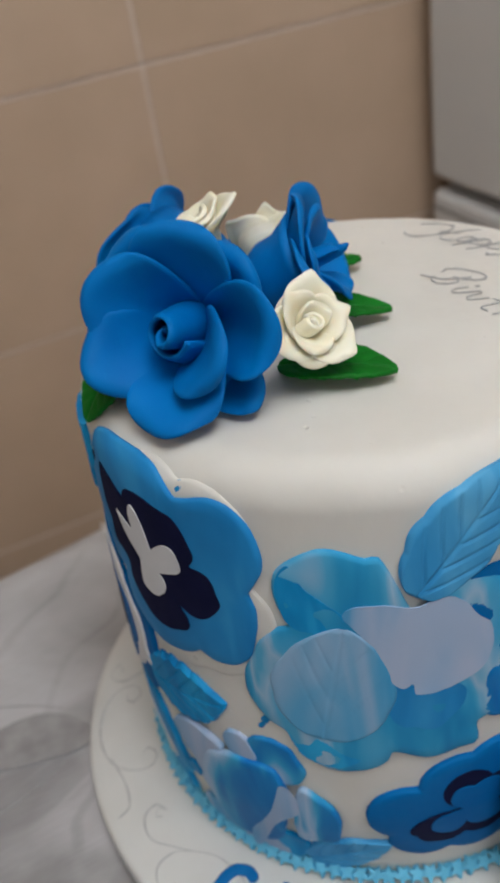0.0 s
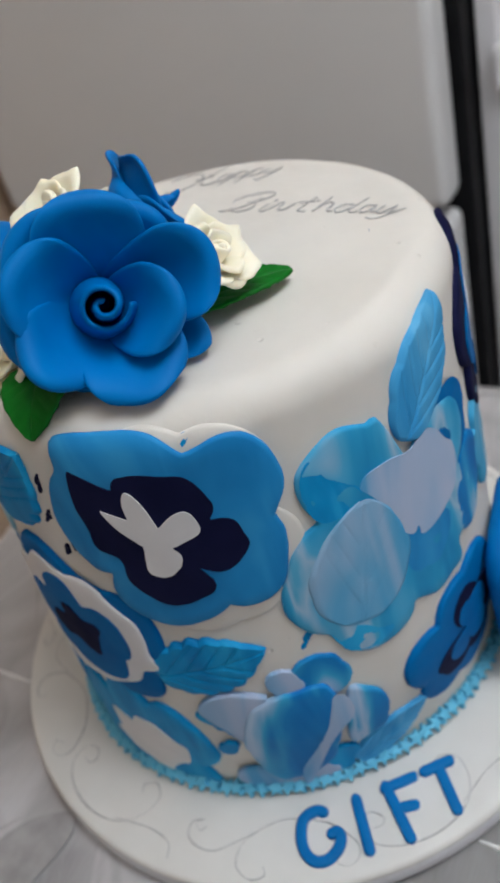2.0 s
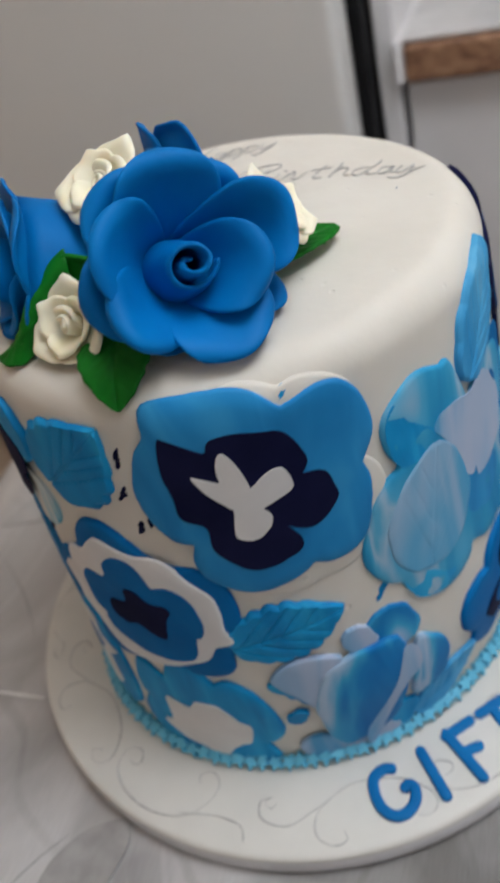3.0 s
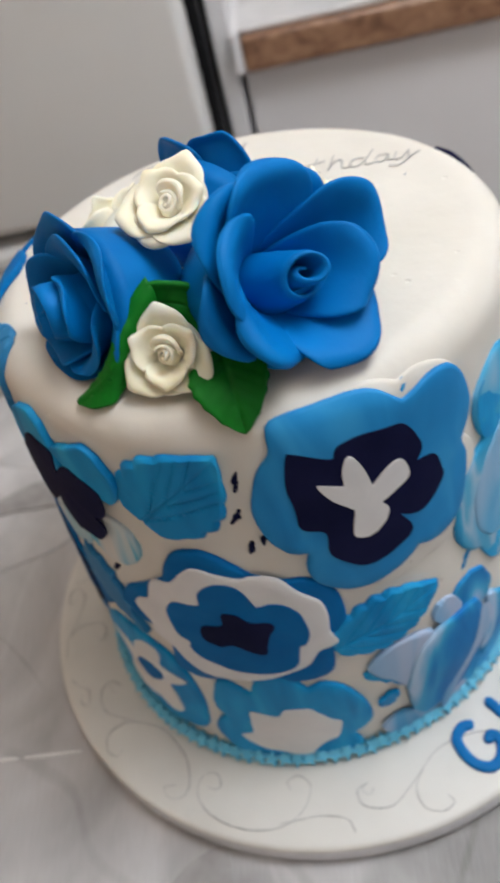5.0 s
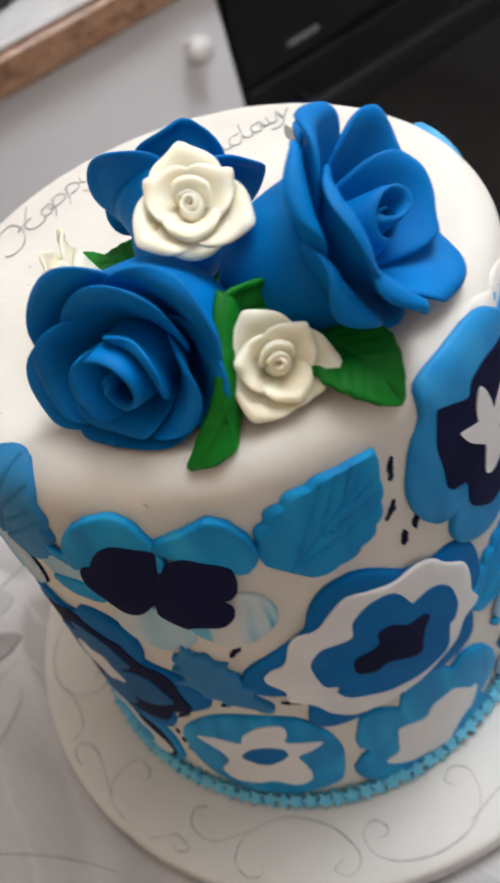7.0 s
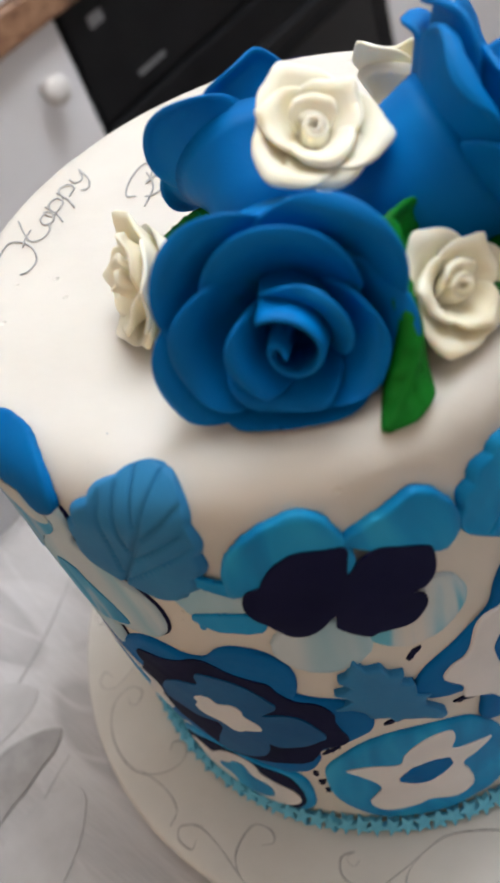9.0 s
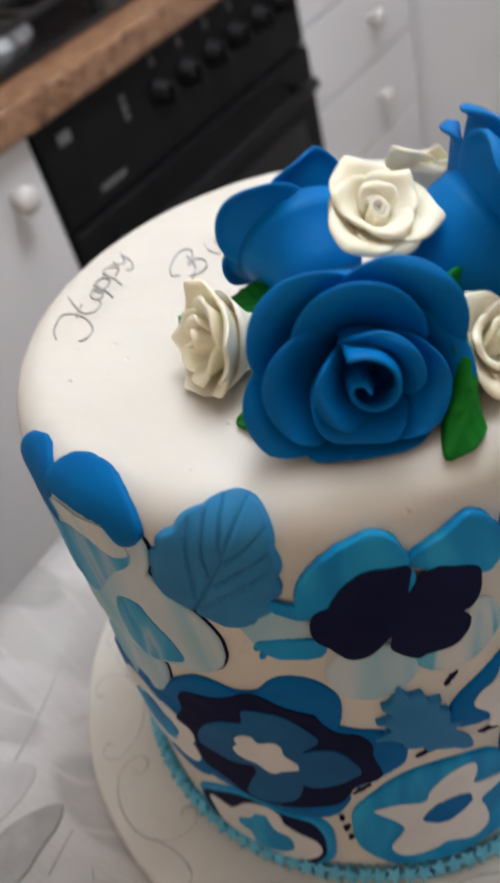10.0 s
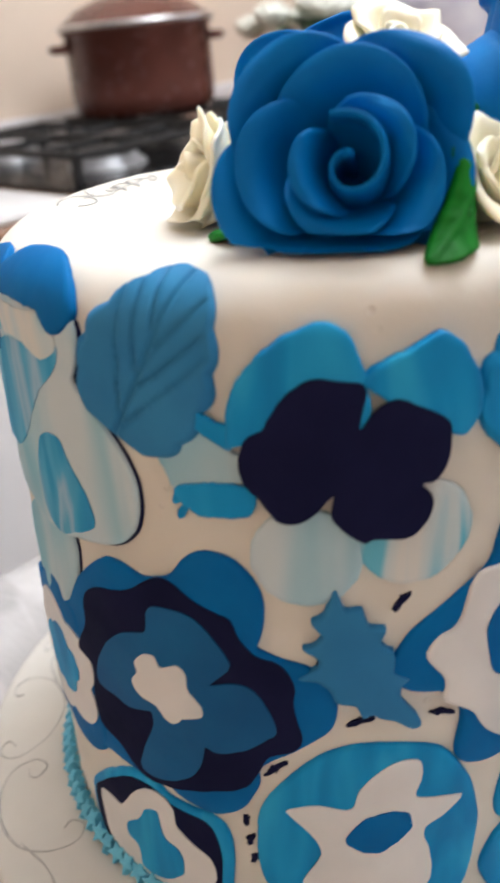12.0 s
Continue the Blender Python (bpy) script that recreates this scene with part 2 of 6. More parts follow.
def on_cake(theta, s, u, v, h):
    """A point on the cake's skin: u metres to the right and v up from (theta degrees, s), h proud of it."""
    r, z, nr, nz = profile_at(s + v)
    a = math.radians(theta) + u / max(0.125, cone_radius(min(s, S_EDGE)))
    rr = r + h * nr - foot_in(a, z)
    return Vector((rr * math.cos(a), rr * math.sin(a), z + h * nz))


cake = thing("birthday_cake", "tall round white iced cake covered in blue sugar flowers", "cake", at=(0, 0, CAKE_BASE))
prof = [(0.0, CAKE_BASE), (cone_radius(CAKE_BASE), CAKE_BASE)]
prof += [(cone_radius(z), z) for z in np.linspace(CAKE_BASE + 0.004, S_EDGE, 40)]
prof += [profile_at(S_EDGE + FILLET * a)[:2] for a in np.linspace(0.12, math.pi / 2, 12)]
prof += [(r, CAKE_TOP) for r in np.linspace(cone_radius(S_EDGE) - FILLET - 0.004, 0.004, 24)] + [(0, CAKE_TOP)]
bm = lathe(prof, 144)
for v in bm.verts:
    if v.co.z > CAKE_BASE + 0.002:
        n = Vector((v.co.x, v.co.y, 0)).normalized() if v.co.z < S_EDGE else Vector((0, 0, 1))
        near_rim = math.exp(-((v.co.z - S_EDGE - 0.006) / 0.012) ** 2) * max(0.0, math.cos(math.atan2(v.co.y, v.co.x) - 2.3))
        v.co += n * (0.0007 * noise.noise(v.co * 18) + 0.0003 * noise.noise(v.co * 70) + 0.0011 * near_rim * noise.noise(v.co * 55))
    flat = math.hypot(v.co.x, v.co.y)
    if flat > 0.05:
        inward = foot_in(math.atan2(v.co.y, v.co.x), v.co.z) / flat
        v.co.x -= v.co.x * inward
        v.co.y -= v.co.y * inward
part("icing_body", bm, ICING, cake, "smooth white sugar paste with softly rounded rim", True)


@functools.lru_cache(None)
def knife_cut(knots):
    """A closed line, cut freehand through knots in millimetres; a knot given twice is a sharp corner."""
    line, n = [], len(knots)
    for k in range(n):
        p0, p1, p2, p3 = (np.array(knots[(k + j) % n], float) for j in (-1, 0, 1, 2))
        if p1[0] == p2[0] and p1[1] == p2[1]:
            continue
        for t in np.linspace(0, 1, 8, endpoint=False):
            line.append(0.5 * (2 * p1 + (p2 - p0) * t + (2 * p0 - 5 * p1 + 4 * p2 - p3) * t * t + (3 * p1 - p0 - 3 * p2 + p3) * t ** 3))
    return np.array(line)


def radial(lobes, phi):
    """Outline of overlapping lobes: ('c', x, y, r) discs, ('p', angle, length, half_width, power) petals and ('k', knots) freehand cuts, in millimetres."""
    best = 0.5
    c, s = math.cos(phi), math.sin(phi)
    for lobe in lobes:
        if lobe[0] == "k":
            a = knife_cut(lobe[1])
            e = np.roll(a, -1, 0) - a
            den = c * e[:, 1] - s * e[:, 0]
            den = np.where(np.abs(den) < 1e-9, 1e-9, den)
            far = (a[:, 0] * e[:, 1] - a[:, 1] * e[:, 0]) / den
            along = (a[:, 0] * s - a[:, 1] * c) / den
            hits = far[(along >= 0) & (along <= 1) & (far > 0)]
            if len(hits):
                best = max(best, float(hits.max()))
        elif lobe[0] == "c":
            _, x, y, r = lobe
            along = x * c + y * s
            disc = r * r - (x * x + y * y - along * along)
            if disc >= 0:
                best = max(best, along + math.sqrt(disc))
        else:
            _, ang, length, half, power = lobe
            d = (math.degrees(phi) - ang + 180) % 360 - 180
            if abs(d) < half:
                best = max(best, length * math.cos(math.radians(90 * d / half)) ** power)
    return best * 0.001


def cut_out(name, theta, s, lobes, h0, thick, material, parent, label="", steps=144, du=0.0, dv=0.0, wob=0.6):
    """A flat piece of rolled sugar paste on the cake's side, with a rounded rim."""
    inlay = thick < 0.001
    rings = [(0.0, 1.0), (0.3, 1.0), (0.6, 1.0), (0.85, 1.0), (1.0, 1.0), (1.0, 0.98), (1.0, -0.3)] if inlay else [(0.0, 1.0), (0.3, 1.0), (0.6, 1.0), (0.85, 1.0), (0.965, 0.97), (0.992, 0.75), (1.0, 0.35), (1.0, -0.3)]
    rnd = random.Random(int(abs(theta) * 100 + s * 10000 + len(lobes)))
    seed = Vector((rnd.random() * 50, rnd.random() * 50, 0))
    out = []
    for k in range(steps):
        phi = 2 * math.pi * k / steps
        out.append(radial(lobes, phi) + 0.001 * wob * (noise.noise(seed + Vector((3 * math.cos(phi), 3 * math.sin(phi), 0))) + 0.5 * noise.noise(seed + Vector((8 * math.cos(phi), 8 * math.sin(phi), 3)))))
    out = [0.08 * out[k - 1] + 0.84 * out[k] + 0.08 * out[(k + 1) % steps] for k in range(steps)]
    verts, faces = [on_cake(theta, s, du * 0.001, dv * 0.001, h0 + thick)], []
    for f, lift in rings[1:]:
        for k in range(steps):
            phi = 2 * math.pi * k / steps
            x, y = du * 0.001 + f * out[k] * math.cos(phi), dv * 0.001 + f * out[k] * math.sin(phi)
            bulge = 0.00035 * noise.noise(seed + Vector((x * 90, y * 90, 4)))
            verts.append(on_cake(theta, s, x, y, h0 + thick * lift + (bulge if lift > 0.9 else 0)))
    for k in range(steps):
        faces.append((0, 1 + k, 1 + (k + 1) % steps))
    for r in range(len(rings) - 2):
        if inlay and r == len(rings) - 4:
            continue
        a, b = 1 + r * steps, 1 + (r + 1) * steps
        for k in range(steps):
            k2 = (k + 1) % steps
            faces.append((a + k, b + k, b + k2, a + k2))
    return hang(new(name, mesh_of(name, verts, faces, True, [material])), parent, label)


def paste_leaf(name, theta, s, length, width, angle, material, parent, label="", teeth=7, tooth=0.05, fan=0.9, h0=0.0004, thick=0.0026, veins=4, vein_depth=0.0015, spike=1.0, tip=0.45, lean=1.15):
    """A veined sugar leaf pressed on the cake: stalk at its start, tip along angle (degrees from the right)."""
    ca, sa = math.cos(math.radians(angle)), math.sin(math.radians(angle))
    nu, nv = 97, 49
    verts, faces = [], []

    def half(t):
        w = math.sin(math.pi * min(1, max(0, t)) ** fan) ** (0.52 + tip * max(0, t))
        return width / 2 * w * (1 + tooth * ((abs(math.sin(math.pi * t * teeth)) if spike == 1 else (2 * abs((t * teeth) % 1 - 0.5)) ** spike) - 0.5))

    for i in range(nu):
        t = 0.004 + 0.992 * i / (nu - 1)
        for j in range(nv):
            q = -1 + 2 * j / (nv - 1)
            x, y = (t - 0.5) * length, q * half(t)
            rib = abs(y) * 1.0
            groove = math.exp(-(rib / 0.0007) ** 2) * (1 - 0.6 * t)
            for k in range(veins):
                t0 = 0.06 + 0.72 * (k + (0.25 if y > 0 else 0.0)) / veins
                d = (t - t0) * length - abs(y) * lean - 14 * y * y
                groove = max(groove, 0.8 * math.exp(-(d / 0.0008) ** 2) * smoothstep(0.0, 0.002, abs(y)) * (1 - 0.5 * abs(q)))
            edge = min(1 - abs(q), t * 3, (1 - t) * 3)
            h = h0 + thick * (0.25 + 0.75 * smoothstep(0, 0.12, edge)) - vein_depth * groove * smoothstep(0, 0.16, edge) + 0.0004 * noise.noise(Vector((x * 70 + theta, y * 70, s * 90)))
            verts.append(on_cake(theta, s, x * ca - y * sa, x * sa + y * ca, h))
    n = nu * nv
    for i in range(nu):
        t = 0.004 + 0.992 * i / (nu - 1)
        for j in (0, nv - 1):
            q = -1 if j == 0 else 1
            x, y = (t - 0.5) * length, q * half(t)
            verts.append(on_cake(theta, s, x * ca - y * sa, x * sa + y * ca, -0.001))
    for i in range(nu - 1):
        for j in range(nv - 1):
            a, b = i * nv + j, (i + 1) * nv + j
            faces.append((a, b, b + 1, a + 1))
        faces.append((i * nv, n + 2 * i, n + 2 * i + 2, (i + 1) * nv))
        faces.append((i * nv + nv - 1, (i + 1) * nv + nv - 1, n + 2 * i + 3, n + 2 * i + 1))
    return hang(new(name, mesh_of(name, verts, faces, True, [material])), parent, label)


def ring_lobes(count, dist, r, turn=0.0, core=0.0, stretch=1.0):
    out = [("c", 0, 0, core)] if core else []
    for k in range(count):
        a = math.radians(turn + 360 * k / count)
        out.append(("c", dist * math.cos(a) * stretch, dist * math.sin(a), r))
    return out


def flower(theta, s, label, *layers):
    """A sugar flower on the side: layers of (name, lobes, base, thickness, material[, du, dv])."""
    first, *rest = layers
    head = cut_out("side_flower", theta, s, first[1], first[2], first[3], first[4], cake, label, du=first[5] if len(first) > 5 else 0, dv=first[6] if len(first) > 6 else 0)
    for lay in rest:
        cut_out(lay[0], theta, s, lay[1], lay[2], lay[3], lay[4], head, "", du=lay[5] if len(lay) > 5 else 0, dv=lay[6] if len(lay) > 6 else 0)
    return head


# pansy with navy heart and a white flower behind it
flower(-161.0, 0.2150, "mid-blue pansy with navy heart and white centre",
    ("backing", [("c", 30, 24, 24), ("c", 6, 28, 24), ("c", 35, -15, 22), ("c", 25, -33, 22), ("c", 6, -38, 22), ("c", -26, -2, 18)], -0.0006, 0.0018, ICING),
    ("outer_petals", [("k", ((-38, 47), (-36, 51), (-24, 53), (-6, 53), (7, 50), (15, 43), (17, 41), (17, 41), (21, 42), (31, 45), (40, 44), (47, 37), (51, 25), (51, 15), (46, 5), (44, 2), (44, 2), (46, -7), (44, -22), (40, -35), (32, -42), (22, -44), (15, -41), (15, -41), (11, -45), (2, -49), (-11, -52), (-22, -49), (-32, -40), (-35, -30), (-32, -20), (-32, -20), (-41, -18), (-48, -7), (-51, 10), (-45, 29), (-39, 38)))], 0.0006, 0.0024, MID_BLUE, 4, -2),
    ("dark_petals", [("k", ((-29, 38), (-29, 38), (-19, 32), (-12, 28), (-12, 28), (-11, 33), (-6, 35), (7, 34), (18, 31), (23, 22), (25, 14), (21, 8), (21, 8), (27, 8), (32, 4), (34, -8), (34, -8), (27, -17), (20, -20), (13, -17), (8, -12), (8, -12), (11, -19), (15, -22), (15, -29), (8, -34), (-6, -37), (-14, -32), (-21, -22), (-21, -10), (-30, -4), (-31, 8), (-32, 25)))], 0.0030, 0.0005, NAVY, 1, -2),
    ("centre", [("k", ((-20, 18), (-20, 18), (-14, 15), (-8, 12), (-8, 12), (-8, 21), (-5, 27), (-2, 24), (1, 16), (3, 7), (3, 7), (10, 13), (16, 14), (19, 9), (19, 3), (15, 0), (6, -4), (8, -8), (7, -14), (2, -19), (-4, -20), (-8, -17), (-7, -9), (-6, -3), (-8, 0), (-14, 7)))], 0.0036, 0.0004, PALE, -1, -1))

# large marbled flower
f = flower(-119.0, 0.1840, "large marbled sky-blue and lavender flower",
    ("outer_petals", [("k", ((-34, 47), (-31, 54), (-20, 62), (-10, 64), (3, 58), (11, 51), (43, -44), (34, -54), (21, -56), (7, -49), (4, -56), (-6, -61), (-19, -62), (-29, -56), (-35, -47), (-35, -47), (-38, -39), (-43, -36), (-49, -29), (-53, -18), (-52, -6), (-47, 5), (-43, 14), (-35, 22), (-35, 22), (-28, 26), (-32, 32), (-34, 40))), ("c", 42, 20, 22), ("c", 40, -18, 22)], 0.0, 0.0024, MARBLE_LIGHT, 0, -8),
    ("shaded_lobe", (("k", ((-12, 11), (-6, 19), (-1, 8), (12, -5), (10, -11), (-1, -15), (-9, -11), (-12, -1))),), 0.0022, 0.0003, TEAL, -20, 30),
    ("deep_petal", (("k", ((-12, 16), (-4, 17), (3, 7), (16, 7), (19, -2), (8, -16), (-2, -14), (-10, -10), (-14, 3))),), 0.0022, 0.0003, MID_BLUE, 19, -28),
    ("foot_lobe", (("k", ((-14, 12), (-1, 7), (9, -2), (15, -5), (7, -11), (-4, -9), (-11, -2))),), 0.0022, 0.0002, TEAL, -22, -56),
    ("upper_petal", [("c", 0, 0, 17), ("c", 2, -12, 13)], 0.0018, 0.0003, ROYAL, 52, 20),
    ("pale_petal", (("k", ((-30, 18), (-26, 23), (-14, 23), (-3, 20), (7, 22), (15, 19), (22, 8), (28, -1), (25, -19), (13, -26), (-4, -28), (-5, -21), (-9, -23), (-15, -16), (-19, 0), (-26, 12))),), 0.0025, 0.0003, LAVENDER, 22, 6))
paste_leaf("veined_petal", -125.6, 0.1690, 0.068, 0.050, 79, VEIN_SKY, f, "pale sky-blue petal with pressed veins", teeth=3, tooth=0.04, fan=0.85, h0=0.0024, thick=0.0008, veins=3, vein_depth=0.0007, tip=0.1, lean=1.9)
paste_leaf("side_leaf", -101.2, 0.2390, 0.064, 0.037, 52, SKY, cake, "sky-blue veined leaf bending over the rim", teeth=4, tooth=0.07)

# navy flower over the rim
flower(-63.0, 0.2165, "navy flower with royal blue and white centre",
    ("outer_petals", ring_lobes(5, 26, 24, 15), 0.0, 0.0026, NAVY),
    ("mid_petals", ring_lobes(5, 19, 17, 40), 0.0026, 0.0008, ROYAL),
    ("centre", ring_lobes(5, 9, 9, 10), 0.0034, 0.0006, PALE))
# royal flower with navy swirl
flower(-104.3, 0.0810, "royal blue flower with navy swirl heart",
    ("outer_petals", [("c", -22, -1, 19), ("c", -14, -23, 18), ("c", 12, -24, 19), ("c", 26, 2, 20), ("c", 22, 20, 18), ("c", 2, 16, 18)], 0.0, 0.0026, ROYAL),
    ("dark_petals", [("c", -8, -14, 13), ("c", 12, -14, 12), ("c", 20, 4, 13), ("c", 4, 12, 12), ("p", 215, 28, 30, 0.6)], 0.0026, 0.0005, NAVY, 2, 0),
    ("inner_petals", [("c", -7, -10, 8), ("c", 10, -8, 9), ("c", 12, 7, 9), ("c", 1, 8, 7)], 0.0031, 0.0005, ROYAL, 3, 0))
flower(-91.6, 0.1570, "marbled blue petal shape",
    ("petal", [("c", 0, 0, 14), ("c", 4, 14, 12), ("c", -5, -12, 11)], 0.0, 0.0024, MARBLE_BLUE))
flower(-80.0, 0.1620, "marbled light-blue petal shape",
    ("petal", [("c", 0, 0, 14), ("c", 6, 14, 13), ("c", 4, -16, 13)], 0.0, 0.0024, MARBLE_LIGHT))
paste_leaf("side_leaf", -161.6, 0.1315, 0.060, 0.038, 16, TEAL, cake, "teal serrated leaf with pressed veins", teeth=7, tooth=0.12)

# marbled tulip by the foot
flower(-148.0, 0.0840, "marbled blue tulip-shaped flower with loose petals",
    ("back_petal", [("c", 0, 0, 13), ("c", 4, -6, 12)], 0.0, 0.0022, MARBLE_BLUE, 17, 30),
    ("white_petal", [("k", ((-19, 7), (-4, 18), (17, 13), (9, 6), (2, -6), (-1, -21), (-9, -10), (-17, -1)))], 0.0010, 0.0022, LAVENDER, -26, 10),
    ("left_edge", [("p", 320, 18, 26, 0.6), ("p", 140, 14, 26, 0.6), ("c", 0, 0, 3)], 0.0008, 0.0018, TEAL, -37, 2),
    ("pale_back_petal", [("c", 0, 0, 8), ("c", 2, -4, 8)], 0.0006, 0.0018, LAVENDER, 0, 31),
    ("right_petal", [("k", ((-7, 23), (4, 19), (11, 9), (11, -7), (7, -18), (-2, -21), (-12, -20)))], 0.0010, 0.0022, MARBLE_BLUE, 35, -12),
    ("foot_petal", [("c", 0, 0, 11), ("c", 14, -3, 11), ("c", 30, -2, 10), ("c", 40, -4, 8)], 0.0010, 0.0018, LAVENDER, -32, -53),
    ("small_petal", [("c", 0, 0, 5), ("c", 3, 4, 4)], 0.0010, 0.0018, TEAL, -39, -20),
    ("right_foot_petal", [("c", 0, 0, 10), ("c", -2, -7, 9)], 0.0010, 0.0018, TEAL, 17, -45),
    ("main_petal", [("k", ((-21, 18), (-15, 30), (-5, 36), (6, 38), (20, 38), (24, 32), (27, 20), (24, 2), (17, -24), (6, -37), (-7, -40), (-15, -41), (-22, -27), (-24, -6), (-25, 3)))], 0.0022, 0.0024, MARBLE_BLUE, -3, -14),
    ("pale_streak", (("k", ((6, 32), (12, 32), (15, 25), (15, 14), (7, 5), (-1, -8), (-13, -38), (-19, -44), (-18, -27), (-6, -5), (4, 18))),), 0.0045, 0.0002, LAVENDER, 13, -18))
paste_leaf("side_leaf", -127.4, 0.0400, 0.055, 0.028, 32, SKY, cake, "sky-blue leaf with pressed veins by the foot", teeth=5, tooth=0.08)

# ringed flower
flower(166.0, 0.1450, "ringed flower in royal blue, white and navy",
    ("outer_petals", [("k", ((-28, 29), (-24, 40), (-16, 50), (-5, 53), (4, 49), (17, 37), (17, 37), (31, 32), (40, 31), (49, 24), (54, 8), (53, -6), (49, -18), (45, -22), (45, -22), (43, -38), (34, -44), (20, -45), (12, -41), (12, -41), (-10, -45), (-16, -48), (-31, -51), (-41, -45), (-39, -26), (-46, -15), (-46, -15), (-56, -13), (-63, -7), (-62, 0), (-53, 12), (-37, 23)))], 0.0, 0.0024, ROYAL),
    ("white_petals", [("k", ((-51, 1), (-46, 8), (-41, 10), (-36, 23), (-32, 28), (-24, 29), (-16, 37), (-8, 43), (1, 40), (11, 37), (17, 38), (24, 38), (30, 34), (35, 26), (43, 17), (46, 5), (45, -7), (48, -15), (44, -18), (38, -20), (33, -29), (22, -35), (11, -40), (2, -42), (-10, -43), (-21, -43), (-30, -36), (-36, -26), (-42, -21), (-46, -18), (-45, -10)))], 0.0024, 0.0012, PALE),
    ("inner_petals", [("k", ((-32, 8), (-26, 16), (-17, 16), (-13, 18), (-11, 27), (-2, 34), (8, 31), (14, 18), (14, 18), (22, 20), (30, 14), (34, -1), (31, -12), (28, -13), (28, -13), (25, -27), (16, -33), (1, -34), (-12, -31), (-22, -26), (-27, -19), (-25, -15), (-31, -10)))], 0.0036, 0.0004, ROYAL, 2, 0),
    ("centre", [("k", ((-18, -3), (-15, 4), (-6, 6), (-4, 15), (2, 15), (9, 9), (16, 9), (18, 5), (14, -3), (11, -15), (4, -13), (-3, -9), (-10, -11), (-16, -8)))], 0.0040, 0.0004, NAVY, 3, -2))
flower(173.0, 0.0655, "teal flower with white starry centre",
    ("outer_petals", [("k", ((-37, 21), (-32, 36), (-23, 38), (-14, 30), (-14, 30), (-10, 42), (-1, 50), (9, 45), (17, 33), (17, 33), (22, 39), (32, 34), (42, 18), (46, -4), (40, -16), (33, -19), (33, -19), (38, -38), (24, -47), (8, -50), (-11, -48), (-27, -42), (-38, -33), (-44, -16), (-38, -2), (-38, -2), (-34, 2), (-38, 9)))], 0.0, 0.0024, TEAL, -4, -8),
    ("white_petals", [("k", ((-20, 10), (-18, 21), (-5, 18), (1, 25), (13, 26), (16, 23), (22, 13), (28, 7), (24, -9), (19, -12), (10, -21), (5, -28), (-8, -22), (-17, -20), (-24, -15), (-29, -7), (-22, -3)))], 0.0024, 0.0005, PALE, -3, -16))
paste_leaf("side_leaf", 164.2, 0.2335, 0.058, 0.047, 43, TEAL, cake, "teal fan-shaped leaf with pressed veins", teeth=6, tooth=0.09, fan=0.75, veins=3, lean=2.2)

# second pansy
flower(134.0, 0.2255, "pansy with teal upper petals, navy heart and pale lower petals",
    ("left_blush_petal", [("k", ((-15, 5), (-13, 11), (-5, 14), (1, 9), (9, 4), (16, -1), (13, -7), (-1, -10), (-8, -12), (-12, -5)))], -0.0002, 0.0016, PALE_BLUE, -45, -7),
    ("lower_left_petal", [("c", 0, 0, 17)], 0.0, 0.0016, PALE_BLUE, -15, -40),
    ("lower_right_petal", [("c", 0, 0, 17), ("c", 3, 2, 16)], 0.0, 0.0016, MARBLE_PALE, 17, -35),
    ("left_blue_edge", [("k", ((-14, 2), (-6, 5), (10, 5), (12, 1), (9, -5), (-1, -6), (-8, -5)))], 0.0014, 0.0010, TEAL, -40, -20),
    ("left_blue_tip", [("k", ((-9, 4), (-5, 5), (3, 1), (10, 0), (6, -7), (1, -5), (-4, -1)))], 0.0014, 0.0012, TEAL, -40, 4),
    ("upper_left_petal", [("k", ((-21, -15), (-20, -1), (-16, 7), (-8, 15), (2, 20), (9, 21), (15, 17), (18, 10), (19, 4), (17, -10), (-15, -13)))], 0.0010, 0.0026, TEAL, -14, 12),
    ("upper_right_petal", [("k", ((-17, 4), (-16, 9), (-9, 12), (-3, 14), (3, 17), (7, 16), (12, 11), (16, 2), (16, -7), (13, -13), (6, -13)))], 0.0010, 0.0026, TEAL, 22, 10),
    ("dark_petals", [("k", ((-30, 0), (-29, 6), (-26, 10), (-22, 12), (-20, 16), (-15, 22), (-9, 26), (-1, 25), (5, 24), (7, 21), (5, 14), (3, 11), (3, 11), (5, 10), (5, 10), (8, 15), (14, 18), (20, 16), (29, 10), (30, 2), (28, -5), (24, -9), (20, -8), (20, -8), (24, -13), (24, -19), (20, -24), (15, -26), (7, -25), (4, -26), (-2, -21), (-5, -16), (-4, -12), (-3, -9), (-6, -11), (-6, -11), (-8, -14), (-14, -18), (-20, -17), (-25, -10), (-28, -6)))], 0.0036, 0.0006, NAVY, -2, -8))
flower(136.0, 0.0730, "teal disc with white star flower and blue centre",
    ("disc", [("k", ((-39, 3), (-35, 18), (-24, 32), (-12, 42), (-1, 45), (18, 42), (30, 36), (38, 22), (41, 8), (40, -12), (34, -32), (16, -40), (-4, -43), (-24, -40), (-38, -22)))], 0.0, 0.0020, TEAL, -6, -6),
    ("white_petals", [("k", ((-31, 13), (-31, 13), (-20, 16), (-8, 14), (-4, 24), (7, 33), (16, 33), (17, 25), (15, 17), (33, 13), (33, 13), (25, 6), (17, 1), (19, -10), (19, -25), (11, -31), (-1, -27), (-7, -31), (-21, -33), (-27, -23), (-19, -5)))], 0.0020, 0.0005, PALE, -3, -3),
    ("centre", [("k", ((-11, -2), (-3, 7), (10, 8), (11, -1), (0, -10), (-9, -7)))], 0.0025, 0.0004, ROYAL, -2, 0))
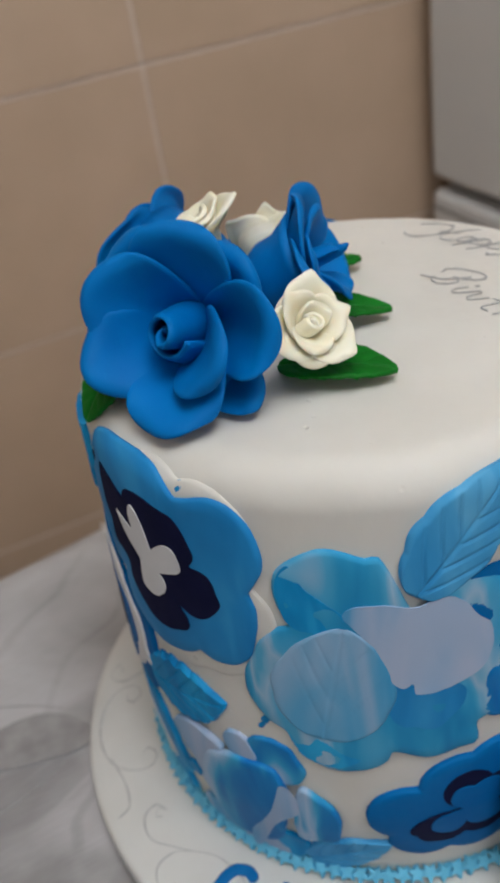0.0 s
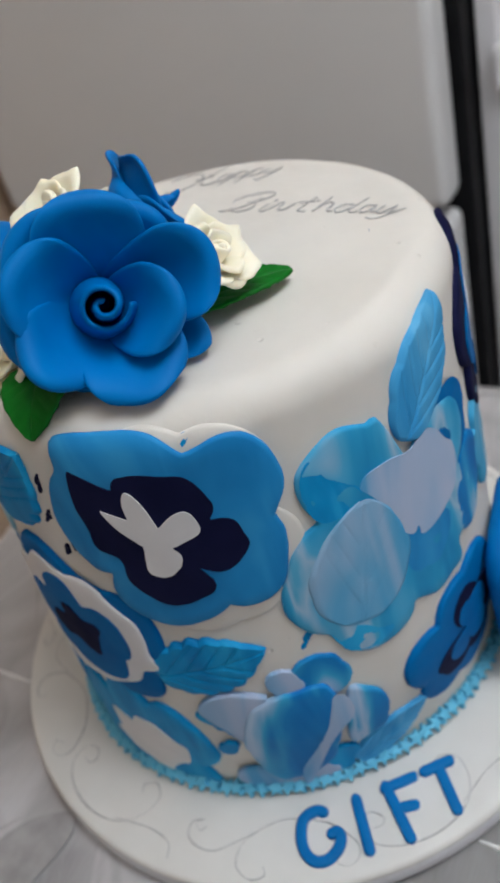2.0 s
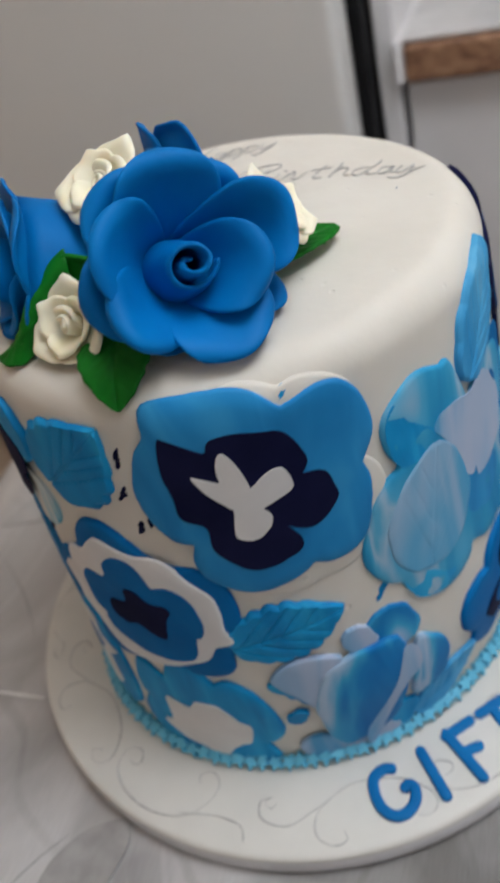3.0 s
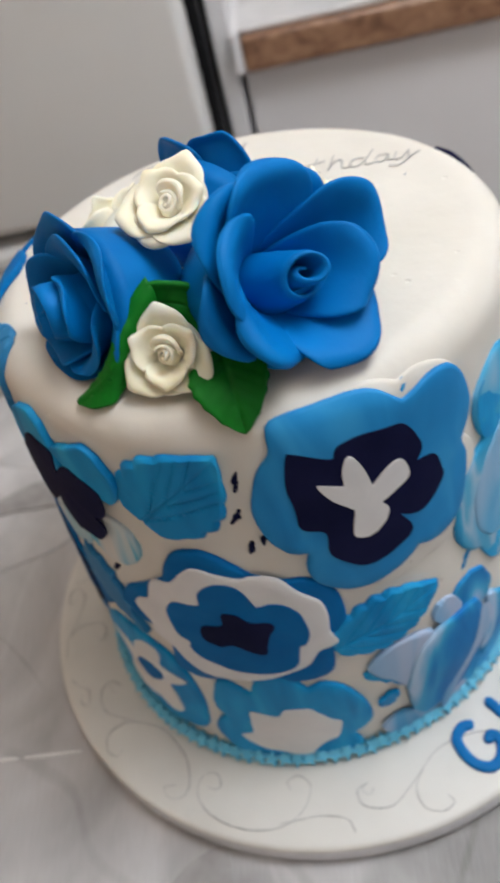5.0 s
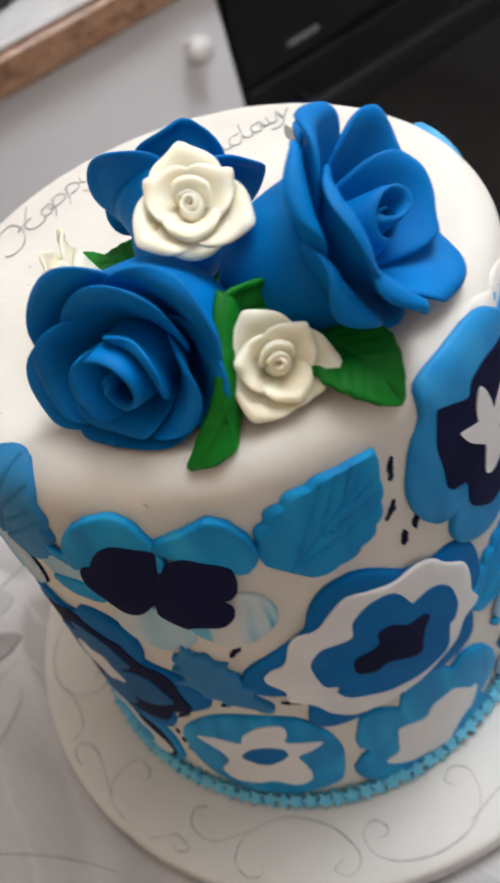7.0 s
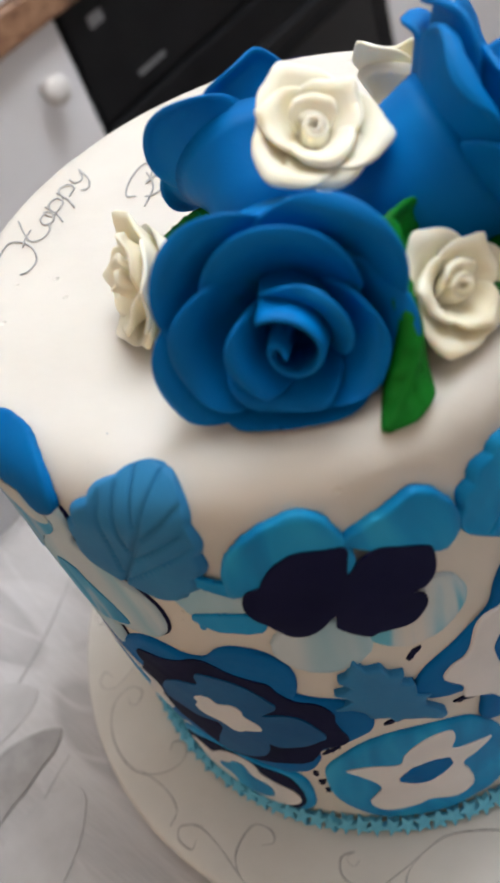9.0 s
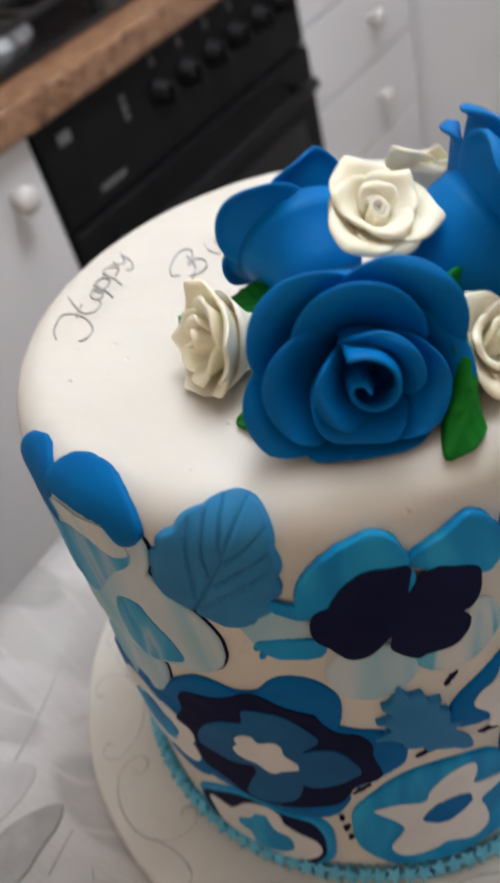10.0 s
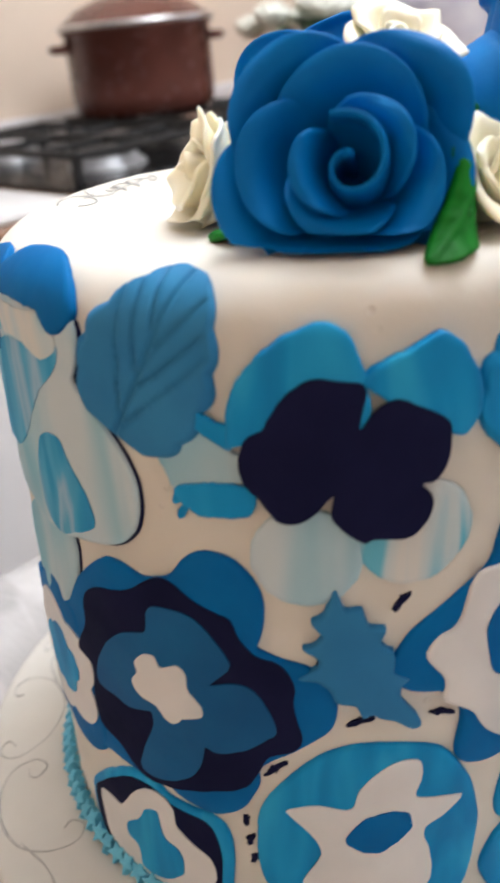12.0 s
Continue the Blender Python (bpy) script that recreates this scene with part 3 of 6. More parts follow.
leaf = cut_out("side_leaf", 135.5, 0.1520, [("k", ((-5, 28), (-5, 28), (-4, 22), (-2, 20), (2, 20), (3, 19), (4, 15), (5, 13), (10, 12), (10, 12), (8, 7), (10, 4), (12, 3), (12, 3), (12, -2), (12, -6), (17, -9), (17, -9), (14, -12), (14, -18), (19, -24), (19, -24), (20, -29), (17, -30), (12, -26), (7, -24), (4, -22), (1, -23), (-1, -18), (-7, -16), (-9, -11), (-13, -7), (-13, -7), (-19, -6), (-13, -2), (-12, 1), (-14, 4), (-14, 4), (-17, 6), (-13, 7), (-10, 11), (-12, 14), (-12, 14), (-14, 16), (-10, 18), (-8, 22), (-6, 27)))], 0.0004, 0.0026, GLAZE_BLUE, cake, "slate-blue spiky leaf", steps=240, du=-5, dv=-5, wob=0.2)

# dark layered flower
flower(105.5, 0.1285, "layered royal blue and navy flower with white centre",
    ("outer_petals", [("k", ((-57, 12), (-46, 29), (-29, 44), (-19, 46), (-10, 43), (-10, 43), (1, 46), (8, 54), (16, 58), (25, 56), (32, 48), (34, 39), (32, 27), (30, 23), (30, 23), (38, 19), (47, 16), (54, 8), (55, -2), (53, -9), (47, -14), (42, -18), (42, -18), (28, -28), (27, -36), (20, -49), (9, -55), (-3, -53), (-10, -49), (-10, -49), (-23, -50), (-39, -49), (-55, -49), (-60, -35), (-56, -18), (-49, -6), (-49, -6), (-58, 1)))], 0.0, 0.0022, ROYAL),
    ("dark_petals", [("k", ((-40, 27), (-32, 34), (-17, 38), (-4, 47), (3, 47), (10, 42), (18, 38), (23, 36), (25, 29), (30, 23), (38, 20), (42, 12), (41, 2), (43, -10), (40, -16), (32, -19), (27, -28), (21, -36), (8, -41), (-9, -46), (-23, -46), (-32, -37), (-43, -33), (-44, -19), (-42, -5), (-51, -2), (-43, 13)))], 0.0022, 0.0005, NAVY, 0, -2),
    ("inner_petals", [("k", ((-36, 0), (-30, 12), (-20, 22), (-8, 27), (-6, 36), (-2, 39), (10, 39), (17, 33), (23, 23), (22, 18), (12, 10), (12, 10), (25, 14), (32, 10), (37, -4), (33, -8), (26, -14), (16, -18), (11, -16), (11, -16), (8, -27), (1, -35), (-10, -40), (-19, -39), (-17, -30), (-10, -15), (-10, -8), (-10, -8), (-20, -11), (-27, -9), (-36, -8)))], 0.0027, 0.0005, DEEP_BLUE, -2, -5),
    ("centre", [("k", ((-14, -2), (-11, 3), (-11, 8), (-7, 12), (-2, 13), (0, 9), (7, 12), (10, 8), (10, 2), (14, -3), (14, -8), (7, -11), (4, -14), (0, -14), (-4, -9), (-11, -7)))], 0.0032, 0.0004, PALE, -5, 0))
paste_leaf("side_leaf", 107.5, 0.2490, 0.062, 0.046, 60, GLAZE_BLUE, cake, "slate-blue broad leaf bending over the rim", teeth=5, tooth=0.09, fan=0.66, veins=3, vein_depth=0.0021, tip=0.0, lean=2.1)

# marbled flower at the rim
flower(83.0, 0.2360, "marbled white and turquoise flower bending over the rim",
    # navy strip under the petal, put in for the shade along its edge
    ("lower_seam", (("k", ((-16, 14), (-18, -9), (-10, -24), (2, -21), (12, -12), (19, 1), (21, 14), (17, 22), (0, 24))),), 0.0, 0.0008, NAVY, -11.4, -76),
    ("lower_petal", (("k", ((-16, 14), (-18, -9), (-10, -24), (2, -21), (12, -12), (19, 1), (21, 14), (17, 22), (0, 24))),), 0.0, 0.0022, PALE_BLUE, -12, -76),
    # painted shade for the white petal too, pushed out to the right
    ("white_seam", (("k", ((-22, 40), (-2, 43), (17, 41), (25, 39), (25, 28), (21, 20), (33, 6), (41, -7), (42, -19), (38, -29), (30, -36), (18, -39), (-2, -42), (-20, -38), (-32, -29), (-32, -2), (-26, 24))),), 0.0004, 0.0010, NAVY, 2.8, -18.4),
    ("rim_petal", [("c", 0, 0, 15), ("c", 3, -12, 11)], 0.0004, 0.0022, ROYAL, -36, 22),
    ("left_petal", [("c", 0, 0, 17), ("c", 2, 16, 14)], 0.0004, 0.0020, MARBLE_LIGHT, -38, -20),
    ("white_petal", (("k", ((-22, 40), (-2, 43), (17, 41), (25, 39), (25, 28), (21, 20), (33, 6), (41, -7), (42, -19), (38, -29), (30, -36), (18, -39), (-2, -42), (-20, -38), (-32, -29), (-32, -2), (-26, 24))),), 0.0006, 0.0022, PALE_BLUE, 2, -18),
    ("deep_patch", (("k", ((-14, 6), (3, 10), (15, 9), (26, 14), (25, 6), (11, -7), (-6, -28), (-20, -34), (-20, -14))),), 0.0028, 0.0003, MARBLE_LIGHT, -8, 0),
    ("overlay", (("k", ((-8, 16), (3, 18), (8, 9), (14, 0), (16, -10), (6, -17), (-8, -20), (-14, -7), (-13, 4))),), 0.0028, 0.0003, MARBLE_LIGHT, 8, -38),
    ("pale_streak", (("k", ((-19, 5), (0, 6), (15, 6), (20, 2), (20, -4), (11, -8), (-2, -4), (-16, -4))),), 0.0030, 0.0003, MARBLE_PALE, -2, 15),
    ("top_petal", (("k", ((-27, -5), (-26, 1), (-18, 9), (-8, 12), (4, 11), (15, 5), (22, -2), (23, -9), (13, -14), (12, -8), (3, -8), (-9, -7), (-20, -7))),), 0.0012, 0.0024, ROYAL, 4, 30))
flower(97.0, 0.0490, "small navy and white flower by the foot",
    ("disc", [("k", ((-46, -6), (-35, 10), (-16, 25), (-1, 29), (9, 24), (19, 23), (27, 22), (32, 18), (34, 9), (33, -6), (28, -22), (14, -31), (-20, -32), (-40, -28)))], 0.0, 0.0020, TEAL),
    ("dark_petals", [("k", ((-42, -6), (-33, 7), (-15, 22), (-1, 26), (9, 21), (24, 19), (29, 9), (29, -5), (24, -20), (12, -29), (-20, -30), (-37, -26)))], 0.0020, 0.0004, NAVY),
    ("white_petals", [("k", ((-35, 1), (-28, 4), (-20, 4), (-11, 16), (-2, 24), (6, 24), (10, 19), (11, 11), (18, 5), (25, 0), (26, -9), (20, -20), (8, -26), (-16, -28), (-32, -24), (-35, -12)))], 0.0024, 0.0004, PALE),
    ("centre", [("k", ((-17, -4), (-9, 4), (-4, 12), (2, 14), (3, 6), (5, 1), (11, -2), (11, -14), (0, -23), (-10, -24), (-11, -18), (-12, -13), (-17, -10)))], 0.0028, 0.0004, TEAL))
flower(74.0, 0.1090, "royal blue and white layered flower",
    ("outer_petals", ring_lobes(5, 22, 20, 10), 0.0, 0.0022, ROYAL),
    ("white_petals", ring_lobes(5, 16, 14, 30), 0.0022, 0.0005, PALE),
    ("centre", ring_lobes(5, 8, 8, 10), 0.0027, 0.0004, TEAL))

# smears of navy colour left beside the pieces
for theta, s, ang, length in ((176.0, 0.2385, 75, 11), (174.3, 0.219, 60, 8), (178.4, 0.2045, 70, 6), (175.5, 0.200, 70, 7), (140.0, 0.167, 50, 9), (145.7, 0.120, -15, 9), (128.5, 0.148, 65, 8),
                              (133.5, 0.1215, 15, 10), (120.0, 0.100, 40, 11), (114.5, 0.073, 80, 5), (115.0, 0.064, 70, 6), (115.5, 0.055, 60, 5)):
    ca, sa = math.cos(math.radians(ang)), math.sin(math.radians(ang))
    dabs = [("c", ca * length * f - sa * 0.35 * math.sin(7 * f + theta), sa * length * f + ca * 0.35 * math.sin(7 * f + theta), 1.25 - 1.2 * abs(f) + 0.2 * math.sin(13 * f + 3 * theta)) for f in (-0.45, -0.3, -0.15, 0.0, 0.15, 0.3, 0.45)]
    cut_out("colour_smear", theta, s, dabs, 0.0, 0.0008, NAVY, cake, "", steps=48, wob=1.0)
for theta, s, du in ((-140.3, 0.138, 0), (-139.3, 0.143, 2), (-151.5, 0.256, 0), (111.0, 0.203, 0), (110.5, 0.208, 0)):
    cut_out("colour_smear", theta, s, [("p", 55, 7, 30, 0.7), ("p", 235, 7, 30, 0.7), ("c", 0, 0, 1.2)], 0.0, 0.0008, TEAL, cake, "", steps=36, wob=1.2)

# crumbs of dark paste left on the icing
for x, y in ((0.031, -0.083), (-0.020, 0.100)):
    bm = bmesh.new()
    bmesh.ops.create_icosphere(bm, subdivisions=1, radius=0.0004, matrix=Matrix.Translation((x, y, CAKE_TOP + 0.0002)) @ Matrix.Diagonal((1.3, 0.9, 0.7, 1)))
    part("crumb", bm, DEEP_BLUE, cake)

# star border round the foot: alike stars on one mesh
STARS = 118
sv, sf = [(0, 0, 0.0030)], []
for k in range(10):
    a, r = math.pi * k / 5, 0.0050 if k % 2 == 0 else 0.0024
    sv.append((r * math.cos(a), r * math.sin(a), 0.0026))
for k in range(10):
    a, r = math.pi * k / 5, 0.0053 if k % 2 == 0 else 0.0027
    sv.append((r * math.cos(a), r * math.sin(a), -0.0012))
for k in range(10):
    k2 = (k + 1) % 10
    sf += [(0, 1 + k, 1 + k2), (1 + k, 11 + k, 11 + k2, 1 + k2)]
star_mesh = mesh_of("border_star", sv, sf, False, [STAR_BLUE])
for k in range(STARS):
    a = 2 * math.pi * k / STARS
    tilt = random.uniform(-0.28, 0.28)
    out = Vector((math.cos(a), math.sin(a), 0))
    spot = out * (cone_radius(CAKE_BASE) + 0.0030 - foot_in(a, CAKE_BASE)) + Vector((0, 0, CAKE_BASE + 0.0044 + random.uniform(-0.0005, 0.0008)))
    turn = Matrix.Rotation(a, 4, "Z") @ Matrix.Rotation(math.radians(random.uniform(34, 52)), 4, "Y") @ Matrix.Rotation(random.uniform(-0.6, 0.6), 4, "Z") @ Matrix.Rotation(tilt, 4, "X")
    ob = new("border_star", star_mesh)
    ob.parent = cake
    ob.matrix_parent_inverse = Matrix.Translation((0, 0, -CAKE_BASE))
    ob.matrix_basis = Matrix.Translation(spot) @ turn

# ---- board under the cake ----
board = thing("cake_board", "round white iced cake board with drawn silver scrolls", "cake board")
BR = 0.1803
part("drum", lathe([(0, 0.0), (BR - 0.004, 0.0), (BR - 0.001, 0.001), (BR, 0.003), (BR, 0.0105), (BR - 0.0005, 0.012)], 128), BOARD_EDGE, board, "silver-white board edge", True)
part("icing", lathe([(BR - 0.0003, 0.0115), (BR, 0.0128), (BR - 0.0008, 0.0148), (BR - 0.003, 0.0158), (BR - 0.012, 0.016), (0.1, 0.016), (0, 0.016)], 128), BOARD_ICING, board, "", True)


def scroll(start, squeeze, knots, width):
    """A drawn vine line through knots of (degrees from start, radius in millimetres)."""
    path = []
    for k in range(len(knots) - 1):
        p0, p1, p2, p3 = knots[max(0, k - 1)], knots[k], knots[k + 1], knots[min(len(knots) - 1, k + 2)]
        for t in np.linspace(0, 1, 9)[(0 if k == 0 else 1):]:
            w = (-0.5 * t ** 3 + t * t - 0.5 * t, 1.5 * t ** 3 - 2.5 * t * t + 1, -1.5 * t ** 3 + 2 * t * t + 0.5 * t, 0.5 * t ** 3 - 0.5 * t * t)
            a, r = (sum(wk * p[n] for wk, p in zip(w, (p0, p1, p2, p3))) for n in (0, 1))
            ang = math.radians(start + a * squeeze)
            path.append((r * 0.001 * math.cos(ang), r * 0.001 * math.sin(ang), 0.0160))
    part("scroll", tube(path, lambda t: width * (0.5 + 0.3 * math.sin(math.pi * t) + 0.25 * math.sin(17 * t + start)), 4), INK, board, "", True)


HUMP = [[(2.6, 151), (1.6, 154), (0.2, 150.5), (1.6, 147.6), (-0.8, 151), (0.2, 159.5), (5.2, 162.8), (10.5, 154.5), (18.5, 143.5), (27.5, 147.5), (32.2, 159.5), (32.5, 168), (30.3, 172.2), (28.2, 168.5), (29.8, 164.5)],
        [(13.8, 149), (10.8, 157), (10.5, 168), (13.2, 174.3), (15.7, 172.4), (15.4, 167.8)]]
SWAY = [[(2.2, 157.5), (4.2, 157), (4.6, 153), (2.4, 148.8), (0.0, 154), (1.5, 164.8), (6.3, 171.3), (13, 172.8), (19.2, 168.4), (23, 157.7), (23.9, 146), (21.3, 140.2), (18.8, 144), (19.8, 148.6)],
        [(18.4, 167.3), (25.5, 162.4), (30.8, 164.6), (32.2, 172.8)]]
FORK = [[(15.6, 155.5), (17.4, 152), (15.8, 147.6), (12.2, 149.4), (11.6, 163.4), (14.4, 172.8), (19, 175.4)],
        [(4.2, 169.3), (4.6, 174.2), (1.8, 174.6), (0.5, 169.5), (3.5, 163.6), (9.3, 166.4), (14.2, 172.6)],
        [(29.6, 171.2), (31, 173.6), (32.8, 170.2), (29.4, 166.8), (27.6, 170.5), (25, 175)]]
for start, squeeze, motif in ((85, 1, FORK), (116, 1, HUMP), (150, 1, SWAY), (184.5, 1, HUMP), (218.5, 1, SWAY), (252.5, 1, FORK), (285, 1, HUMP), (319, 1, SWAY), (353, 1, FORK), (24, 0.9, HUMP), (55, 0.9, SWAY)):
    for knots in motif:
        scroll(start, squeeze, knots, 0.00062)

# ---- letters on the board ----
LETTER = mottled("letter_paste_blue", (0.001, 0.13, 0.38), (0.002, 0.165, 0.45), 40, 0.5, 0.6, 0.2, 300, 0.0004, spec=0.2)


def smooth_line(knots, fine=6):
    """Points along a flowing line through knots."""
    pts = [np.array(p, float) for p in knots]
    if len(pts) < 3:
        return [pts[0] + (pts[-1] - pts[0]) * t for t in np.linspace(0, 1, fine + 1)]
    line = []
    for k in range(len(pts) - 1):
        p0, p1, p2, p3 = pts[max(0, k - 1)], pts[k], pts[k + 1], pts[min(len(pts) - 1, k + 2)]
        for t in np.linspace(0, 1, fine, endpoint=False):
            line.append(0.5 * (2 * p1 + (p2 - p0) * t + (2 * p0 - 5 * p1 + 4 * p2 - p3) * t * t + (3 * p1 - p0 - 3 * p2 + p3) * t ** 3))
    return line + [pts[-1]]


def strip(bm, line, half, high, z):
    """A flat strip of paste laid along a line, its ends and upper edges rounded off."""
    line = [np.array(p, float) for p in line]
    d0, d1 = (line[0] - line[1]), (line[-1] - line[-2])
    d0, d1 = d0 / np.linalg.norm(d0), d1 / np.linalg.norm(d1)
    ends = [(1.0, 0.12), (0.92, 0.42), (0.7, 0.72), (0.35, 0.94)]
    run = [(line[0] + d0 * half * f, w) for f, w in ends] + [(p, 1.0) for p in line] + [(line[-1] + d1 * half * f, w) for f, w in reversed(ends)]
    rings = []
    for k, (p, w) in enumerate(run):
        d = run[min(k + 1, len(run) - 1)][0] - run[max(k - 1, 0)][0]
        side = np.array((-d[1], d[0])) / np.linalg.norm(d)
        rings.append([bm.verts.new((p[0] + side[0] * half * w * f, p[1] + side[1] * half * w * f, z + high * g)) for f, g in ((-1, 0), (-1, 0.62), (-0.86, 0.92), (-0.5, 1), (0.5, 1), (0.86, 0.92), (1, 0.62), (1, 0))])
    for a, b in zip(rings, rings[1:]):
        for j in range(7):
            bm.faces.new((a[j], a[j + 1], b[j + 1], b[j]))
    bm.faces.new(rings[0])
    bm.faces.new(rings[-1][::-1])


LETTERS = (
    ("G", (((-121, -75), (-122, -71), (-128, -67), (-136, -69), (-143, -74), (-146, -81), (-143, -87), (-136, -90), (-130, -89), (-128, -86), (-130, -84)),)),
    ("I", (((-109, -89), (-131, -105)),)),
    ("F", (((-97, -101), (-118, -122)), ((-98, -101), (-87, -112)), ((-105, -112), (-101, -118)))),
    ("T", (((-82, -117), (-72, -127)), ((-77, -123), (-96, -139)))),
)
for char, strokes in LETTERS:
    bm = bmesh.new()
    for n, knots in enumerate(strokes):
        strip(bm, smooth_line([(x * 0.001, y * 0.001) for x, y in knots]), 0.0029, 0.0026 - 0.0003 * n, 0.0159)
    tagged(part("fondant_letter", bm, LETTER, None, "", True), "blue sugar paste capital letter lying on the board", "letter", "letters on the board")

# ---- writing on top: drawn by hand, each word one line of ink ----
HAPPY = (((-2, 9), (3, 15), (12, 19), (15, 14), (14, 5), (9, -3), (3, -5), (0, -3)), ((25, 26), (20, 17), (17, 9), (20, 5), (25, 6), (28, 10)), ((13, 10), (17, 13), (22, 15)),
         ((33, 17), (29, 16), (27, 11), (30, 9), (34, 14), (33, 18), (32, 12), (35, 12)), ((36, 20), (34, 11), (31, 4)), ((34, 14), (38, 20), (42, 19), (41, 14), (36, 12)),
         ((45, 22), (43, 13), (40, 6)), ((43, 16), (47, 23), (51, 21), (50, 16), (45, 14)), ((54, 23), (53, 18), (56, 17), (61, 24)), ((61, 24), (57, 14), (52, 9), (50, 11)))
BIRTH = (((-1, 0), (4, 2), (10, 5), (14, 10), (17, 15)), ((3, 9), (2, 13), (8, 18), (17, 21), (22, 20), (21, 15), (15, 11), (11, 10), (16, 9), (16, 4), (11, 0), (6, 1), (4, 4)),
            ((24, 8), (22, 1), (25, 0), (28, 4), (31, 9), (33, 8), (32, 2), (35, 1), (39, 8)), ((26, 11), (27, 12)), ((48, 15), (44, 4), (44, 0), (48, 0)), ((41, 9), (46, 10), (51, 11)))
DAY = (((56, 15), (52, 0)), ((53, 4), (57, 9), (60, 8), (59, 1), (62, 0)), ((71, 7), (66, 7), (63, 2), (66, -1), (71, 4)), ((76, 14), (71, 3), (72, -1), (75, 0)),
            ((83, 6), (78, 6), (76, 1), (79, -1), (83, 5), (82, 0), (85, 0)), ((87, 6), (85, 0), (88, -1), (93, 6)), ((93, 6), (91, -3), (86, -7), (82, -6)), ((91, -3), (94, 0), (98, 3)))
for strokes, x0, y0 in ((HAPPY, 0.0750, 0.0550), (BIRTH + DAY, 0.0480, 0.0050)):
    bm = bmesh.new()
    for knots in strokes:
        line = smooth_line([(x0 + 0.001 * h, y0 - 0.001 * run) for run, h in knots], 5)
        strip(bm, line, 0.00034, 0.0003, CAKE_TOP + 0.0001)
    for v in bm.verts:
        v.co.z += 0.0004 + 0.0007 * noise.noise(Vector((v.co.x, v.co.y, CAKE_TOP)) * 18)
    tagged(part("icing_writing", bm, WRITING, None, "", True), "thin grey handwritten greeting on the cake top", "writing", "greeting")


# ---- sugar roses ----
def frame_on(axis, roll=0.0):
    z = Vector(axis).normalized()
    x = Vector((0, 0, 1)).cross(z)
    x = x.normalized() if x.length > 1e-3 else Vector((1, 0, 0))
    y = z.cross(x)
    return Matrix((x, y, z)).transposed().to_4x4() @ Matrix.Rotation(math.radians(roll), 4, "Z")


def round_sheet(fn, thick, steps=40):
    """A round petal: fn(x, y) over the unit disc, thinning to a rounded rim."""
    rings = [(0.18, 1.0), (0.36, 1.0), (0.54, 1.0), (0.70, 1.0), (0.82, 0.95), (0.91, 0.85), (0.965, 0.68), (0.992, 0.40), (1.0, 0.12)]
    e = 0.02

    def spot(x, y, half):
        p = Vector(fn(x, y))
        n = (Vector(fn(x + e, y)) - Vector(fn(x - e, y))).cross(Vector(fn(x, y + e)) - Vector(fn(x, y - e)))
        return p + n.normalized() * half

    verts, faces = [], []
    for sgn in (1, -1):
        verts.append(spot(0, 0, sgn * thick / 2))
        for rho, f in rings:
            for k in range(steps):
                a = 2 * math.pi * k / steps
                verts.append(spot(rho * math.cos(a), rho * math.sin(a), sgn * thick / 2 * f))
    off, last = 1 + len(rings) * steps, 1 + (len(rings) - 1) * steps
    for k in range(steps):
        k2 = (k + 1) % steps
        faces += [(0, 1 + k, 1 + k2), (off, off + 1 + k2, off + 1 + k)]
        for r in range(len(rings) - 1):
            p, q = 1 + r * steps, 1 + (r + 1) * steps
            faces += [(p + k, q + k, q + k2, p + k2), (off + p + k2, off + q + k2, off + q + k, off + p + k)]
        faces.append((last + k, off + last + k, off + last + k2, last + k2))
    return verts, faces


def drop_at(r):
    """How far the rounded rim of the cake lies below its top, out to where the side begins."""
    rc = cone_radius(CAKE_TOP - 0.017) - 0.017
    x = min(max(r - rc, 0.0), 0.0160)
    return 0.017 - math.sqrt(0.017 ** 2 - x * x)


